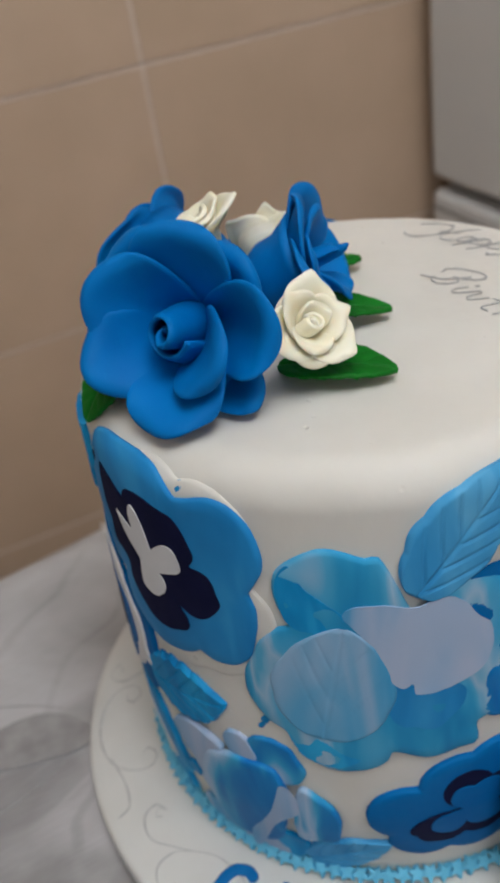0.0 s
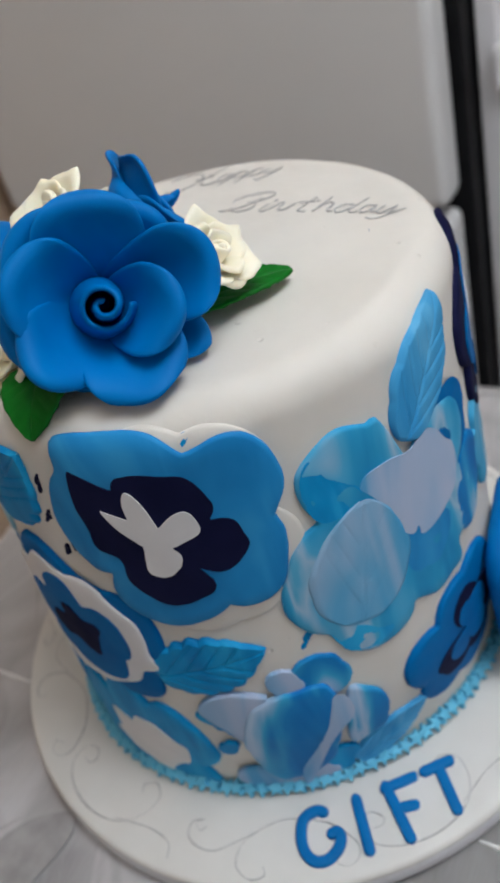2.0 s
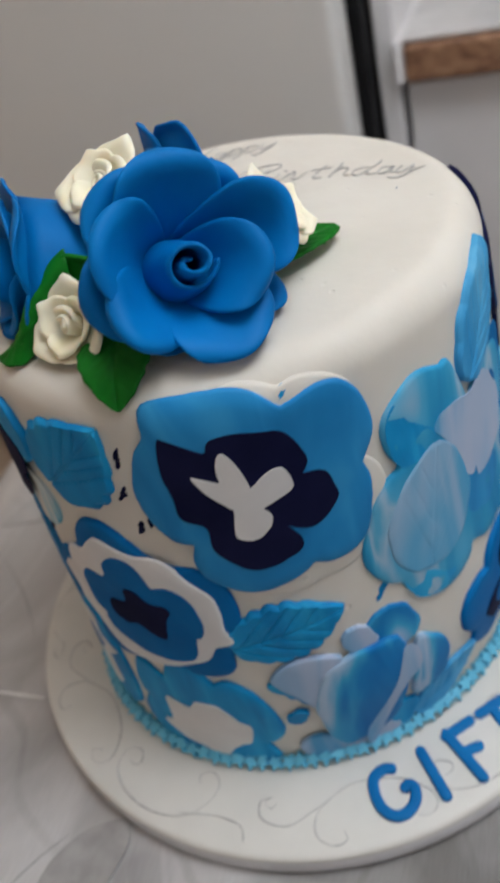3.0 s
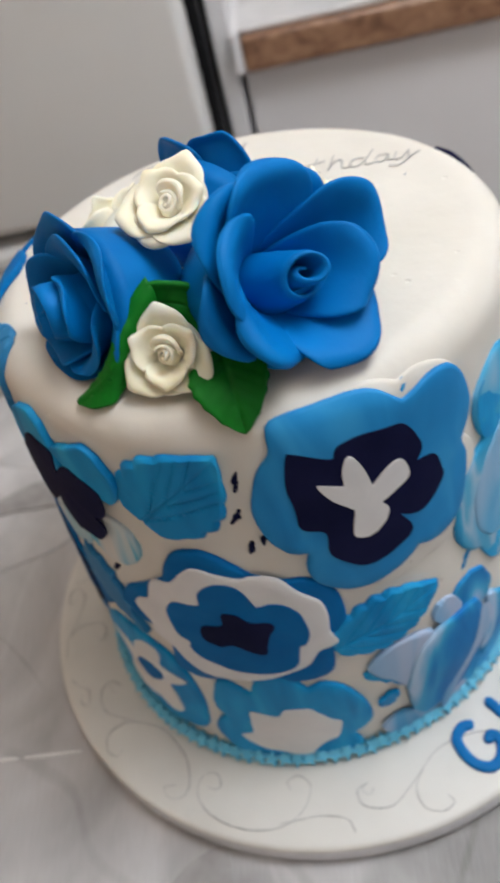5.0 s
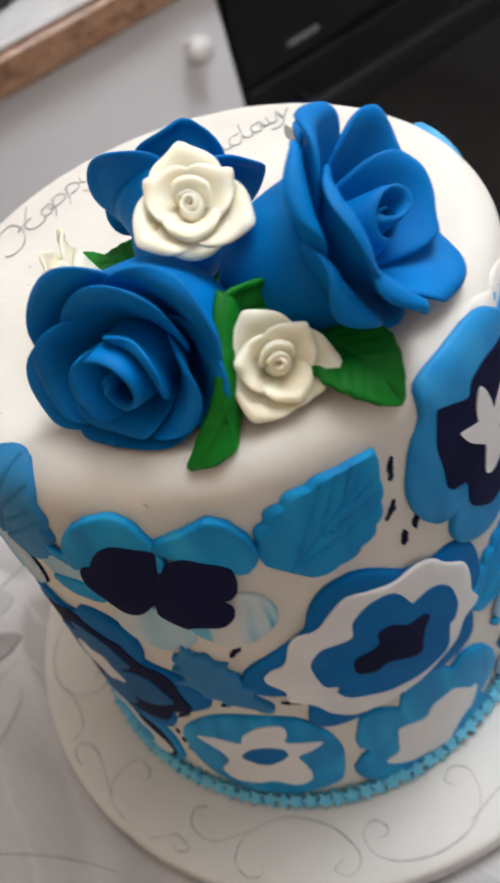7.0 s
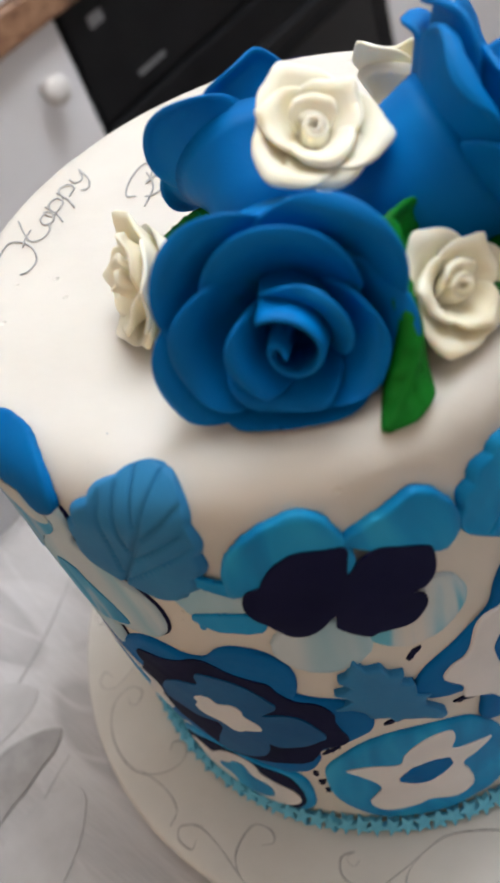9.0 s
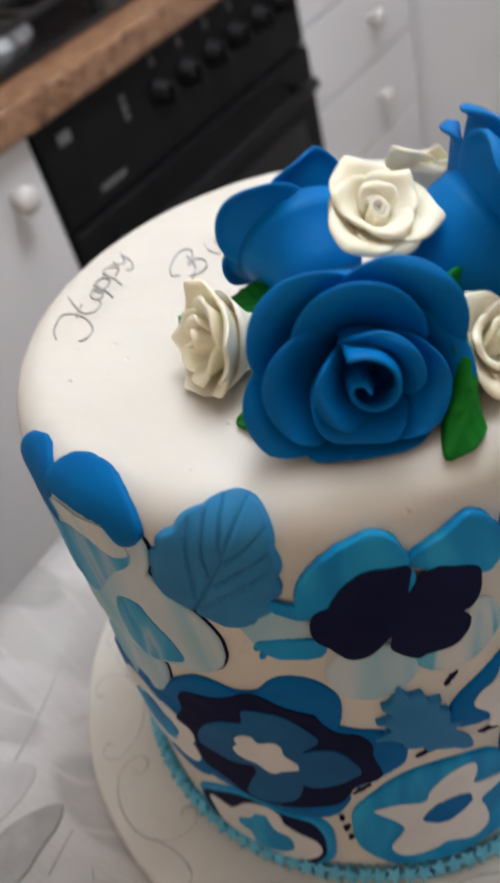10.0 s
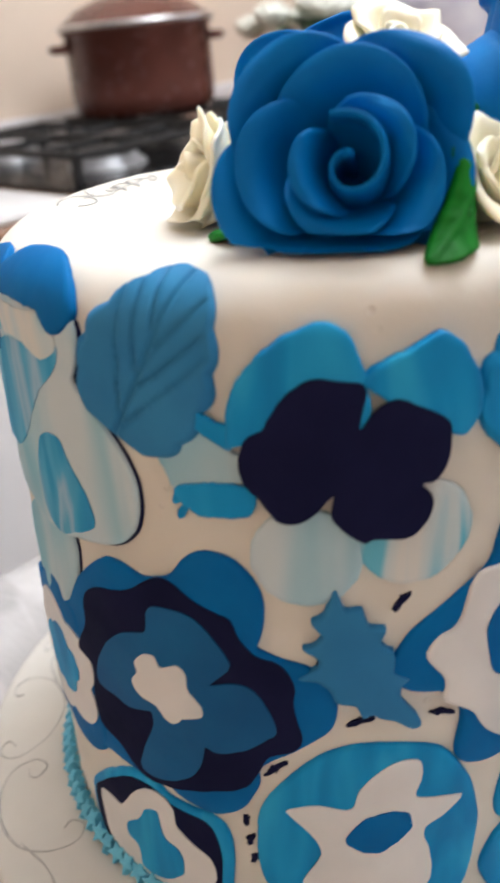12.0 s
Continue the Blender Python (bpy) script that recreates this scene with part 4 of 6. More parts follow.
def rose(centre, axis, radius, depth, material, label, petals, seed, group="", thick=0.0026, bud=(0.20, 0.92, 1.35, 0.30, 0.36), hull=0.62, turn=0.0, ruffle=0.03, neck=0.44, flare=0.80):
    """A sugar rose opening along axis: a rolled bud and round petals on a trumpet. centre: the middle of its mouth.
    petals: (angle, distance of the disc's middle, disc radius, lift, cup, point[, breadth]), measured by the rose's radius."""
    rnd = random.Random(seed)
    ax = Vector(axis).normalized()
    R, D = radius, depth
    m = Matrix.Translation(Vector(centre) - ax * D * 0.85) @ frame_on(axis, turn)
    head = thing("sugar_rose", label, "sugar rose", group)

    def rest(points):
        """Bends what would sink into the cake flat onto its top."""
        out = [m @ p for p in points]
        low = CAKE_TOP + 0.0036 + 0.0004 * len(head.children)
        for p in out:
            fall = drop_at(math.hypot(p.x, p.y))
            if p.z < low - fall:
                p.z = low - fall - 0.0030 * min(1.0, (low - fall - p.z) / 0.014)
        return out

    wide, top, turns, taper, hole = bud

    def bud_fn(u, v):
        a = u * 2 * math.pi * turns + 1.0
        r = R * wide * (hole + (1 - hole) * u) * (1.12 - taper * v * v + 0.10 * v ** 6)
        lip = 0.09 * math.sin(a * 0.8 + seed)
        return (r * math.cos(a), r * math.sin(a), D * (0.15 + (top - 0.15 - 0.05 * u + lip) * v))

    vs, fs = sheet(bud_fn, 84, 15, thick * 0.8)
    hang(new("bud", mesh_of("bud", [m @ v for v in vs], fs, True, [material])), head)

    for ang, mid, size, lift, cup, point, *more in petals:
        broad = more[0] if more else 1.0
        phi = math.radians(ang)
        ca, sa = math.cos(phi), math.sin(phi)
        low, reach, p1, p2 = mid + 0.04, mid + size, rnd.uniform(0, 6), rnd.uniform(0.6, 1.3)

        def fn(x, y):
            e = math.hypot(x, y)
            tip = point * max(0, y) ** 3 * math.exp(-(x / 0.32) ** 2)
            px = size * broad * x * (1 - 0.12 * max(0, -y))
            py = mid + (size if y > 0 else low) * y + tip
            dist = math.hypot(px, py)
            z = D * (0.88 * min(1.6, dist + 1e-4) ** hull + lift * smoothstep(-0.1, 0.75 * reach, py))
            edge = smoothstep(0.62, 1.0, e) * max(0.0, 0.35 + y)
            z += R * (cup * (px * px / (broad * broad) + max(0, py - mid) ** 2) / (size * size) - 0.09 * edge ** 2 + ruffle * p2 * edge * math.sin(3 * math.atan2(y, x) + p1))
            return (R * (py * ca - px * sa), R * (py * sa + px * ca), z)

        vs, fs = round_sheet(fn, thick)
        hang(new("petal", mesh_of("petal", rest(vs), fs, True, [material])), head)
    part("base_cone", lathe([(0.0, -0.16 * D), (min(0.30, neck * 0.6) * R, -0.15 * D), (neck * 0.78 * R, -0.04 * D), (neck * R, 0.16 * D), (neck * 1.04 * R, 0.36 * D), (0.5 * (neck * 1.04 + flare) * R, 0.5 * (0.36 + 0.80 * flare ** hull) * D), (flare * R, 0.80 * D * flare ** hull), (0.4 * R, 0.72 * D * 0.40 ** hull), (0, 0.3 * D)], 40, matrix=m), material, head, "", True)
    return head


OPEN = [(116, 0.60, 0.38, -0.05, 0.03, 0, 1.15), (44, 0.58, 0.37, -0.05, 0.03, 0, 1.1), (-46, 0.72, 0.31, -0.12, 0.0, 0), (180, 0.58, 0.36, -0.08, 0.0, 0, 1.15), (-110, 0.50, 0.38, -0.10, 0.0, 0),
        (80, 0.55, 0.42, 0.02, 0.10, 0, 1.15), (3, 0.66, 0.40, 0.02, 0.16, 0, 1.05), (146, 0.46, 0.41, 0.12, 0.10, 0, 1.1), (-157, 0.48, 0.40, 0.15, 0.05, 0, 1.0), (-82, 0.50, 0.43, 0.20, 0.04, 0, 1.1),
        (-28, 0.28, 0.40, 0.38, 0.10, 0)]
TIGHT = [(50, 0.45, 0.54, -0.05, 0.05, 0), (128, 0.46, 0.54, -0.06, 0.05, 0), (-165, 0.48, 0.50, -0.06, 0.05, 0), (-97, 0.46, 0.54, -0.08, 0.03, 0), (-12, 0.32, 0.52, -0.03, 0.08, 0),
         (88, 0.26, 0.52, 0.12, 0.10, 0), (176, 0.32, 0.46, 0.14, 0.10, 0), (-30, 0.22, 0.44, 0.16, 0.16, 0), (-112, 0.14, 0.38, 0.30, 0.18, 0), (40, 0.12, 0.34, 0.40, 0.22, 0), (-170, 0.10, 0.30, 0.44, 0.20, 0)]
HALF = [(45, 0.50, 0.62, -0.04, 0.0, 0), (180, 0.50, 0.58, -0.02, 0.0, 0.05), (-25, 0.48, 0.54, -0.03, 0.0, 0), (-100, 0.44, 0.52, -0.04, 0.0, 0), (112, 0.48, 0.56, 0.05, 0.04, 0.05), (70, 0.24, 0.44, 0.24, 0.16, 0), (-120, 0.22, 0.44, 0.24, 0.16, 0.05), (165, 0.26, 0.44, 0.16, 0.12, 0.06)]
IVORY = [(78, 0.40, 0.61, 0.0, 0.14, 0.11), (-162, 0.40, 0.62, 0.0, 0.14, 0.08), (-44, 0.40, 0.62, 0.0, 0.16, 0.09), (-104, 0.36, 0.58, 0.02, 0.10, 0.0),
         (12, 0.24, 0.50, 0.20, 0.22, 0.10), (132, 0.24, 0.50, 0.20, 0.22, 0.08), (-108, 0.22, 0.46, 0.24, 0.22, 0.04), (60, 0.10, 0.32, 0.40, 0.30, 0)]
rose((-0.0900, -0.0305, 0.3050), (-0.61, -0.67, 0.42), 0.0432, 0.058, ROSE_BLUE, "large bright blue sugar rose with open ruffled petals", OPEN, 3, "blue roses", thick=0.0030, bud=(0.34, 0.96, 1.8, 0.56, 0.12), hull=0.68, ruffle=0.05, neck=0.58, flare=0.62)
rose((-0.0742, 0.0688, 0.2955), (-0.56, 0.77, 0.36), 0.0412, 0.055, ROSE_BLUE, "bright blue sugar rose with tight layered petals", TIGHT, 8, "blue roses", bud=(0.35, 0.95, 1.15, 0.36, 0.10), hull=0.90, neck=0.74)
rose((-0.0040, -0.0030, 0.3015), (0.72, -0.55, 0.38), 0.0310, 0.041, ROSE_BLUE, "bright blue half-open sugar rose leaning to the greeting", HALF, 12, "blue roses", bud=(0.20, 1.0, 1.3, 0.6, 0.1), hull=0.78, ruffle=0.04, neck=0.56)
IV = ("ivory roses", 0.0021, (0.25, 1.04, 2.2, 0.42, 0.10))
rose((-0.0549, 0.0158, 0.3236), (-0.48, 0.16, 0.86), 0.0200, 0.0120, ROSE_WHITE, "ivory sugar rose on top of the blue ones", IVORY, 21, *IV, ruffle=0.012, neck=0.30)
rose((-0.0985, 0.0245, 0.2855), (-0.78, 0.16, 0.60), 0.0182, 0.019, ROSE_WHITE, "ivory sugar rose near the cake rim", IVORY, 22, *IV, turn=20, ruffle=0.012)
rose((-0.0020, 0.0565, 0.2880), (0.50, 0.75, 0.42), 0.0232, 0.030, ROSE_WHITE, "ivory sugar rose lying beside a blue rose", IVORY, 23, *IV, turn=70, ruffle=0.012)
rose((-0.0395, -0.0505, 0.2995), (0.14, -0.79, 0.60), 0.0185, 0.019, ROSE_WHITE, "ivory sugar rose above a green leaf", IVORY, 24, *IV, turn=-15, ruffle=0.012)


def green_leaf(stalk, tip, width, rise, curl, side, label, droop=0.0):
    """A green sugar leaf from stalk to tip on the cake top, arched by rise, its sides lifted by curl."""
    a, b = Vector(stalk), Vector(tip)
    d = b - a
    across = d.cross(Vector((0, 0, 1))).normalized()
    up = across.cross(d).normalized()
    L = d.length

    def fn(u, v):
        s = 2 * u - 1
        t = 0.01 + 0.985 * v
        w = width / 2 * math.sin(math.pi * t ** 0.85) ** 0.7 * (1 + 0.07 * (2 * abs((t * 7) % 1 - 0.5) - 0.5))
        y = s * w
        h = rise * math.sin(math.pi * t) + curl * (s * s if side == 0 else max(0, s * side) ** 2) * math.sin(math.pi * min(1, t * 1.05)) - droop * t ** 3
        groove = math.exp(-(y / 0.0008) ** 2)
        for k in range(5):
            q = (t - 0.1 - 0.15 * k) * L - abs(y) * 0.9
            groove = max(groove, 0.7 * math.exp(-(q / 0.0008) ** 2))
        return a + d * t + across * y + up * (h - 0.0009 * groove)

    leaf = thing("sugar_leaf", label, "sugar leaf", "green leaves")
    vs, fs = sheet(fn, 25, 41, 0.0022)
    hang(new("blade", mesh_of("blade", vs, fs, True, [LEAF_GREEN])), leaf)
    part("stalk", tube([fn(0.5, v) for v in np.linspace(0.0, 0.16, 6)], lambda t: 0.0016 - 0.0009 * t, 8), LEAF_GREEN, leaf, "", True)
    return leaf


def along(knots, t):
    """A smooth line through knots, t from 0 to 1."""
    pts = [Vector(k) for k in knots]
    x = min(max(t, 0.0), 0.9999) * (len(pts) - 1)
    k = int(x)
    f = x - k
    p1, p2 = pts[k], pts[k + 1]
    m1 = (p2 - pts[k - 1]) / 2 if k > 0 else p2 - p1
    m2 = (pts[k + 2] - p1) / 2 if k + 2 < len(pts) else p2 - p1
    return p1 * (2 * f ** 3 - 3 * f * f + 1) + m1 * (f ** 3 - 2 * f * f + f) + p2 * (3 * f * f - 2 * f ** 3) + m2 * (f ** 3 - f * f)


def folded_leaf(upper, lower, belly, lip, label):
    """A sugar leaf standing on its lower edge and leaning on a rose, its upper edge rolled over by lip."""
    def fn(u, v):
        a, b = along(lower, v), along(upper, v)
        d = b - a
        run = along(upper, v + 0.03) - along(upper, v - 0.03)
        n = run.cross(d)
        n = n.normalized() if n.length > 1e-9 else Vector((0, 0, 1))
        w = min(1.0, d.length / 0.012)
        h = belly * math.sin(math.pi * u) * w + lip * smoothstep(0.78, 1.0, u) ** 2 * w
        groove = math.exp(-((u - 0.55) * d.length / 0.0009) ** 2)
        for k in range(5):
            q = (v - 0.16 - 0.15 * k) * 0.05 - abs(u - 0.55) * d.length * 0.8
            groove = max(groove, 0.7 * math.exp(-(q / 0.0009) ** 2))
        wave = 0.05 * math.sin(19 * v) * abs(2 * u - 1)
        return a + d * (u + wave * 0.5) + n * (h - 0.0008 * groove * w)

    leaf = thing("sugar_leaf", label, "sugar leaf", "green leaves")
    vs, fs = sheet(fn, 27, 45, 0.0022)
    hang(new("blade", mesh_of("blade", vs, fs, True, [LEAF_GREEN])), leaf)
    part("stalk", tube([fn(0.55, v) for v in np.linspace(0.0, 0.2, 7)], lambda t: 0.0016 - 0.0009 * t, 8), LEAF_GREEN, leaf, "", True)
    return leaf


Z = CAKE_TOP + 0.0016
green_leaf((-0.047, -0.030, Z + 0.002), (-0.0120, -0.0655, Z + 0.0035), 0.028, 0.002, 0.002, 0, "dark green veined sugar leaf under an ivory rose")
green_leaf((-0.090, 0.006, Z + 0.005), (-0.1240, -0.0010, 0.2630), 0.030, 0.008, 0.001, 0, "dark green sugar leaf drooping over the cake rim", 0.0)
folded_leaf(((-0.0815, 0.0250, 0.3085), (-0.0885, 0.0337, 0.3018), (-0.0940, 0.0422, 0.2950), (-0.0932, 0.0496, 0.2842), (-0.0922, 0.0568, 0.2748), (-0.0966, 0.0655, 0.2692)),
            ((-0.0850, 0.0270, 0.2850), (-0.0905, 0.0370, 0.2770), (-0.0975, 0.0445, 0.2724), (-0.1025, 0.0500, 0.2702), (-0.1030, 0.0570, 0.2690), (-0.0972, 0.0650, 0.2686)), -0.0008, 0.0040, "dark green sugar leaf curled round an ivory rose")
folded_leaf(((-0.0800, 0.0290, 0.3060), (-0.0790, 0.0200, 0.3060), (-0.0785, 0.0080, 0.2985), (-0.0780, -0.0030, 0.2890), (-0.0790, -0.0120, 0.2810)),
            ((-0.0850, 0.0290, 0.2900), (-0.0860, 0.0180, 0.2860), (-0.0870, 0.0060, 0.2800), (-0.0850, -0.0040, 0.2770), (-0.0810, -0.0120, 0.2760)), -0.0010, 0.0020, "dark green sugar leaf tucked between the roses")
green_leaf((-0.022, 0.022, Z + 0.008), (0.0090, 0.0370, Z + 0.011), 0.027, 0.004, 0.003, 0, "dark green sugar leaf beneath the half-open rose")
green_leaf((-0.040, 0.066, Z + 0.002), (-0.0235, 0.0760, Z), 0.016, 0.001, 0.001, 0, "dark green sugar leaf peeping out under a blue rose")
green_leaf((0.0, 0.040, Z + 0.004), (0.0320, 0.0330, Z + 0.004), 0.018, 0.001, 0.001, 0, "dark green sugar leaf behind an ivory rose")
green_leaf((-0.030, 0.006, Z + 0.003), (0.014, -0.022, Z + 0.004), 0.024, 0.003, 0.002, 0, "dark green sugar leaf beneath the half-open rose")

# plaque leaning on the cake
plaque = thing("sugar_plaque", "white sugar plaque with thick blue border leaning on the cake", "plaque")
pm = Matrix.Translation((0.026, -0.1445, 0.0165)) @ Matrix.Rotation(math.radians(9), 4, "Z") @ Matrix.Rotation(math.radians(-6), 4, "X")


def plaque_outline(k, n, grow):
    a = 2 * math.pi * k / n
    c, s = math.cos(a), math.sin(a)
    w, h = 0.036 + grow, 0.043 + grow
    x = w * abs(c) ** 0.45 * (1 if c > 0 else -1)
    y = h * abs(s) ** 0.45 * (1 if s > 0 else -1)
    return x, y + 0.050


bm = bmesh.new()
front = [bm.verts.new(pm @ Vector((x, -0.003, y))) for x, y in (plaque_outline(k, 48, -0.003) for k in range(48))]
back = [bm.verts.new(pm @ Vector((x, 0.003, y))) for x, y in (plaque_outline(k, 48, -0.003) for k in range(48))]
bm.faces.new(front)
bm.faces.new(back[::-1])
for k in range(48):
    bm.faces.new((front[k], back[k], back[(k + 1) % 48], front[(k + 1) % 48]))
part("panel", bm, PALE, plaque)
part("border", tube([pm @ Vector((x, 0, y)) for x, y in (plaque_outline(k, 64, 0.0) for k in range(65))], 0.0062, 10), ROYAL, plaque, "thick blue rope border", True)
for k in range(7):
    a = math.radians(25 + 50 * k)
    part("blue_tuft", tube([pm @ Vector((0.004 * math.cos(a) + t * 0.021 * math.cos(a), -0.004 - 0.0015 * math.sin(math.pi * t), 0.052 + t * 0.028 * math.sin(a))) for t in np.linspace(0, 1, 8)], lambda t: 0.0008 + 0.0035 * math.sin(math.pi * t), 8), ROYAL, plaque, "", True)

# ---- table ----
TABLE_X0, TABLE_X1, TABLE_Y0, TABLE_Y1, FLOOR = -0.62, 0.268, -0.276, 0.276, -0.75


def cloth_material():
    """White satin cloth with a large printed pattern of grey petals and fine threads."""
    m, nodes, links, b = shader("tablecloth_print")
    tc = nodes.new("ShaderNodeTexCoord")
    warp = add_node(nodes, "ShaderNodeTexNoise", Scale=3.0, Detail=2.0)
    links.new(tc.outputs["Object"], warp.inputs["Vector"])
    mixv = nodes.new("ShaderNodeMixRGB")
    mixv.inputs[0].default_value = 0.10
    links.new(tc.outputs["Object"], mixv.inputs[1])
    links.new(warp.outputs[1], mixv.inputs[2])
    # ground from warm grey to white: noise, plus shade painted in towards -x, -y
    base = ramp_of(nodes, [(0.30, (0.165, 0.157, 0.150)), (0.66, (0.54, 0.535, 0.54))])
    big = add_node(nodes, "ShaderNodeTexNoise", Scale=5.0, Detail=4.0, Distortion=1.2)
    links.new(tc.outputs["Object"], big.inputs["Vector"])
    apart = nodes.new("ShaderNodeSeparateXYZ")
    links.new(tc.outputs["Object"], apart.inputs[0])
    shade_slope = nodes.new("ShaderNodeMath")
    shade_slope.operation = "MULTIPLY_ADD"
    shade_slope.inputs[1].default_value, shade_slope.inputs[2].default_value = 0.75, 0.02
    links.new(apart.outputs["Y"], shade_slope.inputs[0])
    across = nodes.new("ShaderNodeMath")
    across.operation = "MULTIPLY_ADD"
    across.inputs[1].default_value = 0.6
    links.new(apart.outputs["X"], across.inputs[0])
    links.new(shade_slope.outputs[0], across.inputs[2])
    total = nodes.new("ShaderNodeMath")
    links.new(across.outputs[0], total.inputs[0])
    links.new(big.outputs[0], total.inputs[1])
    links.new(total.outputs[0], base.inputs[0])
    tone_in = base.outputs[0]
    # three layers of long printed petals, each with its own lie and tone
    for turn, scale, inside, reach in ((0.5, (3.2, 7.5, 1.0), (0.36, 0.35, 0.355, 1), 0.36), (1.9, (3.6, 8.5, 1.0), (0.64, 0.63, 0.64, 1), 0.38), (-0.7, (4.2, 10.0, 1.0), (0.26, 0.25, 0.255, 1), 0.22)):
        mp = nodes.new("ShaderNodeMapping")
        mp.inputs["Scale"].default_value, mp.inputs["Rotation"].default_value = scale, (0, 0, turn)
        links.new(mixv.outputs[0], mp.inputs["Vector"])
        cells = nodes.new("ShaderNodeTexVoronoi")
        cells.voronoi_dimensions = "2D"
        cells.inputs["Scale"].default_value = 1.0
        links.new(mp.outputs[0], cells.inputs["Vector"])
        shape = ramp_of(nodes, [(0.0, (0.15, 0.15, 0.15)), (reach * 0.8, (0.5, 0.5, 0.5)), (reach, (0, 0, 0))])
        links.new(cells.outputs["Distance"], shape.inputs[0])
        lines = nodes.new("ShaderNodeTexWave")
        lines.inputs["Scale"].default_value, lines.inputs["Distortion"].default_value, lines.inputs["Detail"].default_value = 1.6, 3.0, 2.0
        lines.bands_direction = "Y"
        links.new(mp.outputs[0], lines.inputs["Vector"])
        veins = ramp_of(nodes, [(0.0, (0.35, 0.35, 0.35)), (0.06, (1, 1, 1))])
        links.new(lines.outputs[0], veins.inputs[0])
        both = nodes.new("ShaderNodeMixRGB")
        both.blend_type = "MULTIPLY"
        both.inputs[0].default_value = 1.0
        links.new(shape.outputs[0], both.inputs[1])
        links.new(veins.outputs[0], both.inputs[2])
        layer = nodes.new("ShaderNodeMixRGB")
        layer.inputs[2].default_value = inside
        links.new(both.outputs[0], layer.inputs[0])
        links.new(tone_in, layer.inputs[1])
        tone_in = layer.outputs[0]
    threads = add_node(nodes, "ShaderNodeTexNoise", Scale=60.0, Detail=5.0)
    mp2 = nodes.new("ShaderNodeMapping")
    mp2.inputs["Scale"].default_value = (1, 9, 1)
    links.new(tc.outputs["Object"], mp2.inputs["Vector"])
    links.new(mp2.outputs[0], threads.inputs["Vector"])
    mul = nodes.new("ShaderNodeMixRGB")
    mul.blend_type = "MULTIPLY"
    mul.inputs[0].default_value = 0.35
    tone = ramp_of(nodes, [(0.3, (0.72, 0.72, 0.72)), (0.7, (1, 1, 1))])
    links.new(threads.outputs[0], tone.inputs[0])
    links.new(tone_in, mul.inputs[1])
    links.new(tone.outputs[0], mul.inputs[2])
    links.new(mul.outputs[0], b.inputs["Base Color"])
    b.inputs["Roughness"].default_value = 0.42
    b.inputs["Sheen Weight"].default_value = 0.2
    bp = nodes.new("ShaderNodeBump")
    bp.inputs["Strength"].default_value, bp.inputs["Distance"].default_value = 0.3, 0.0008
    links.new(threads.outputs[0], bp.inputs["Height"])
    links.new(bp.outputs[0], b.inputs["Normal"])
    return m


WOOD_DARK = mottled("table_wood", (0.16, 0.09, 0.05), (0.24, 0.14, 0.08), 12, 0.4, 0.5, 0.2, 60, 0.001)
table = thing("table", "narrow kitchen table beneath a printed cloth", "table", at=(0, 0, FLOOR))
bm = box(TABLE_X0, TABLE_X1, TABLE_Y0, TABLE_Y1, -0.032, -0.0035, 0.004)
for v in bm.verts:
    if v.co.y > 0:
        v.co.y += 0.117 * v.co.x
part("tabletop", bm, WOOD_DARK, table)
for sx in (TABLE_X0 + 0.05, TABLE_X1 - 0.05):
    for sy in (TABLE_Y0 + 0.05, TABLE_Y1 - 0.10):
        part("leg", box(sx - 0.022, sx + 0.022, sy - 0.022, sy + 0.022, FLOOR, -0.034, 0.004), WOOD_DARK, table)

# the cloth: flat on top, rounded at the edges, falling in soft folds
nx, ny, drop = 96, 84, 0.46
verts, faces = [], []
for i in range(nx):
    for j in range(ny):
        x = TABLE_X0 - drop + (TABLE_X1 - TABLE_X0 + 2 * drop) * i / (nx - 1)
        y = TABLE_Y0 - drop + (TABLE_Y1 - TABLE_Y0 + 2 * drop) * j / (ny - 1)
        cx = min(max(x, TABLE_X0), TABLE_X1)
        far = TABLE_Y1 + 0.117 * cx
        y = y if y < 0 else y * (far + drop) / (TABLE_Y1 + drop)
        cy = min(max(y, TABLE_Y0), far)
        ox, oy = x - cx, y - cy
        d = max(abs(ox), abs(oy))
        wave = 0.006 * math.sin(38 * (x + y)) * smoothstep(0, drop, d)
        flare = 0.004 + wave + 0.10 * d
        px = cx + flare * (1 if ox > 0 else -1) * (abs(ox) > 1e-6)
        slope = 0.7 * smoothstep(0.0, 0.02, oy)
        py = cy + (flare + slope * d) * (1 if oy > 0 else -1) * (abs(oy) > 1e-6)
        z = -0.0006 + (0.0004 * noise.noise(Vector((x * 9, y * 9, 0))) if d == 0 else 0) - d * (1 - 0.3 * slope)
        if d == 0 and math.hypot(x, y) < 0.2:
            z = -0.0006
        verts.append((px, py, z))
for i in range(nx - 1):
    for j in range(ny - 1):
        a = i * ny + j
        faces.append((a, a + ny, a + ny + 1, a + 1))
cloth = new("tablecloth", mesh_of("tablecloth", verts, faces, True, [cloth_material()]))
thick = cloth.modifiers.new("thickness", "SOLIDIFY")
thick.thickness, thick.offset = 0.0012, -1
tagged(cloth, "white satin tablecloth printed with large grey petals", "tablecloth")

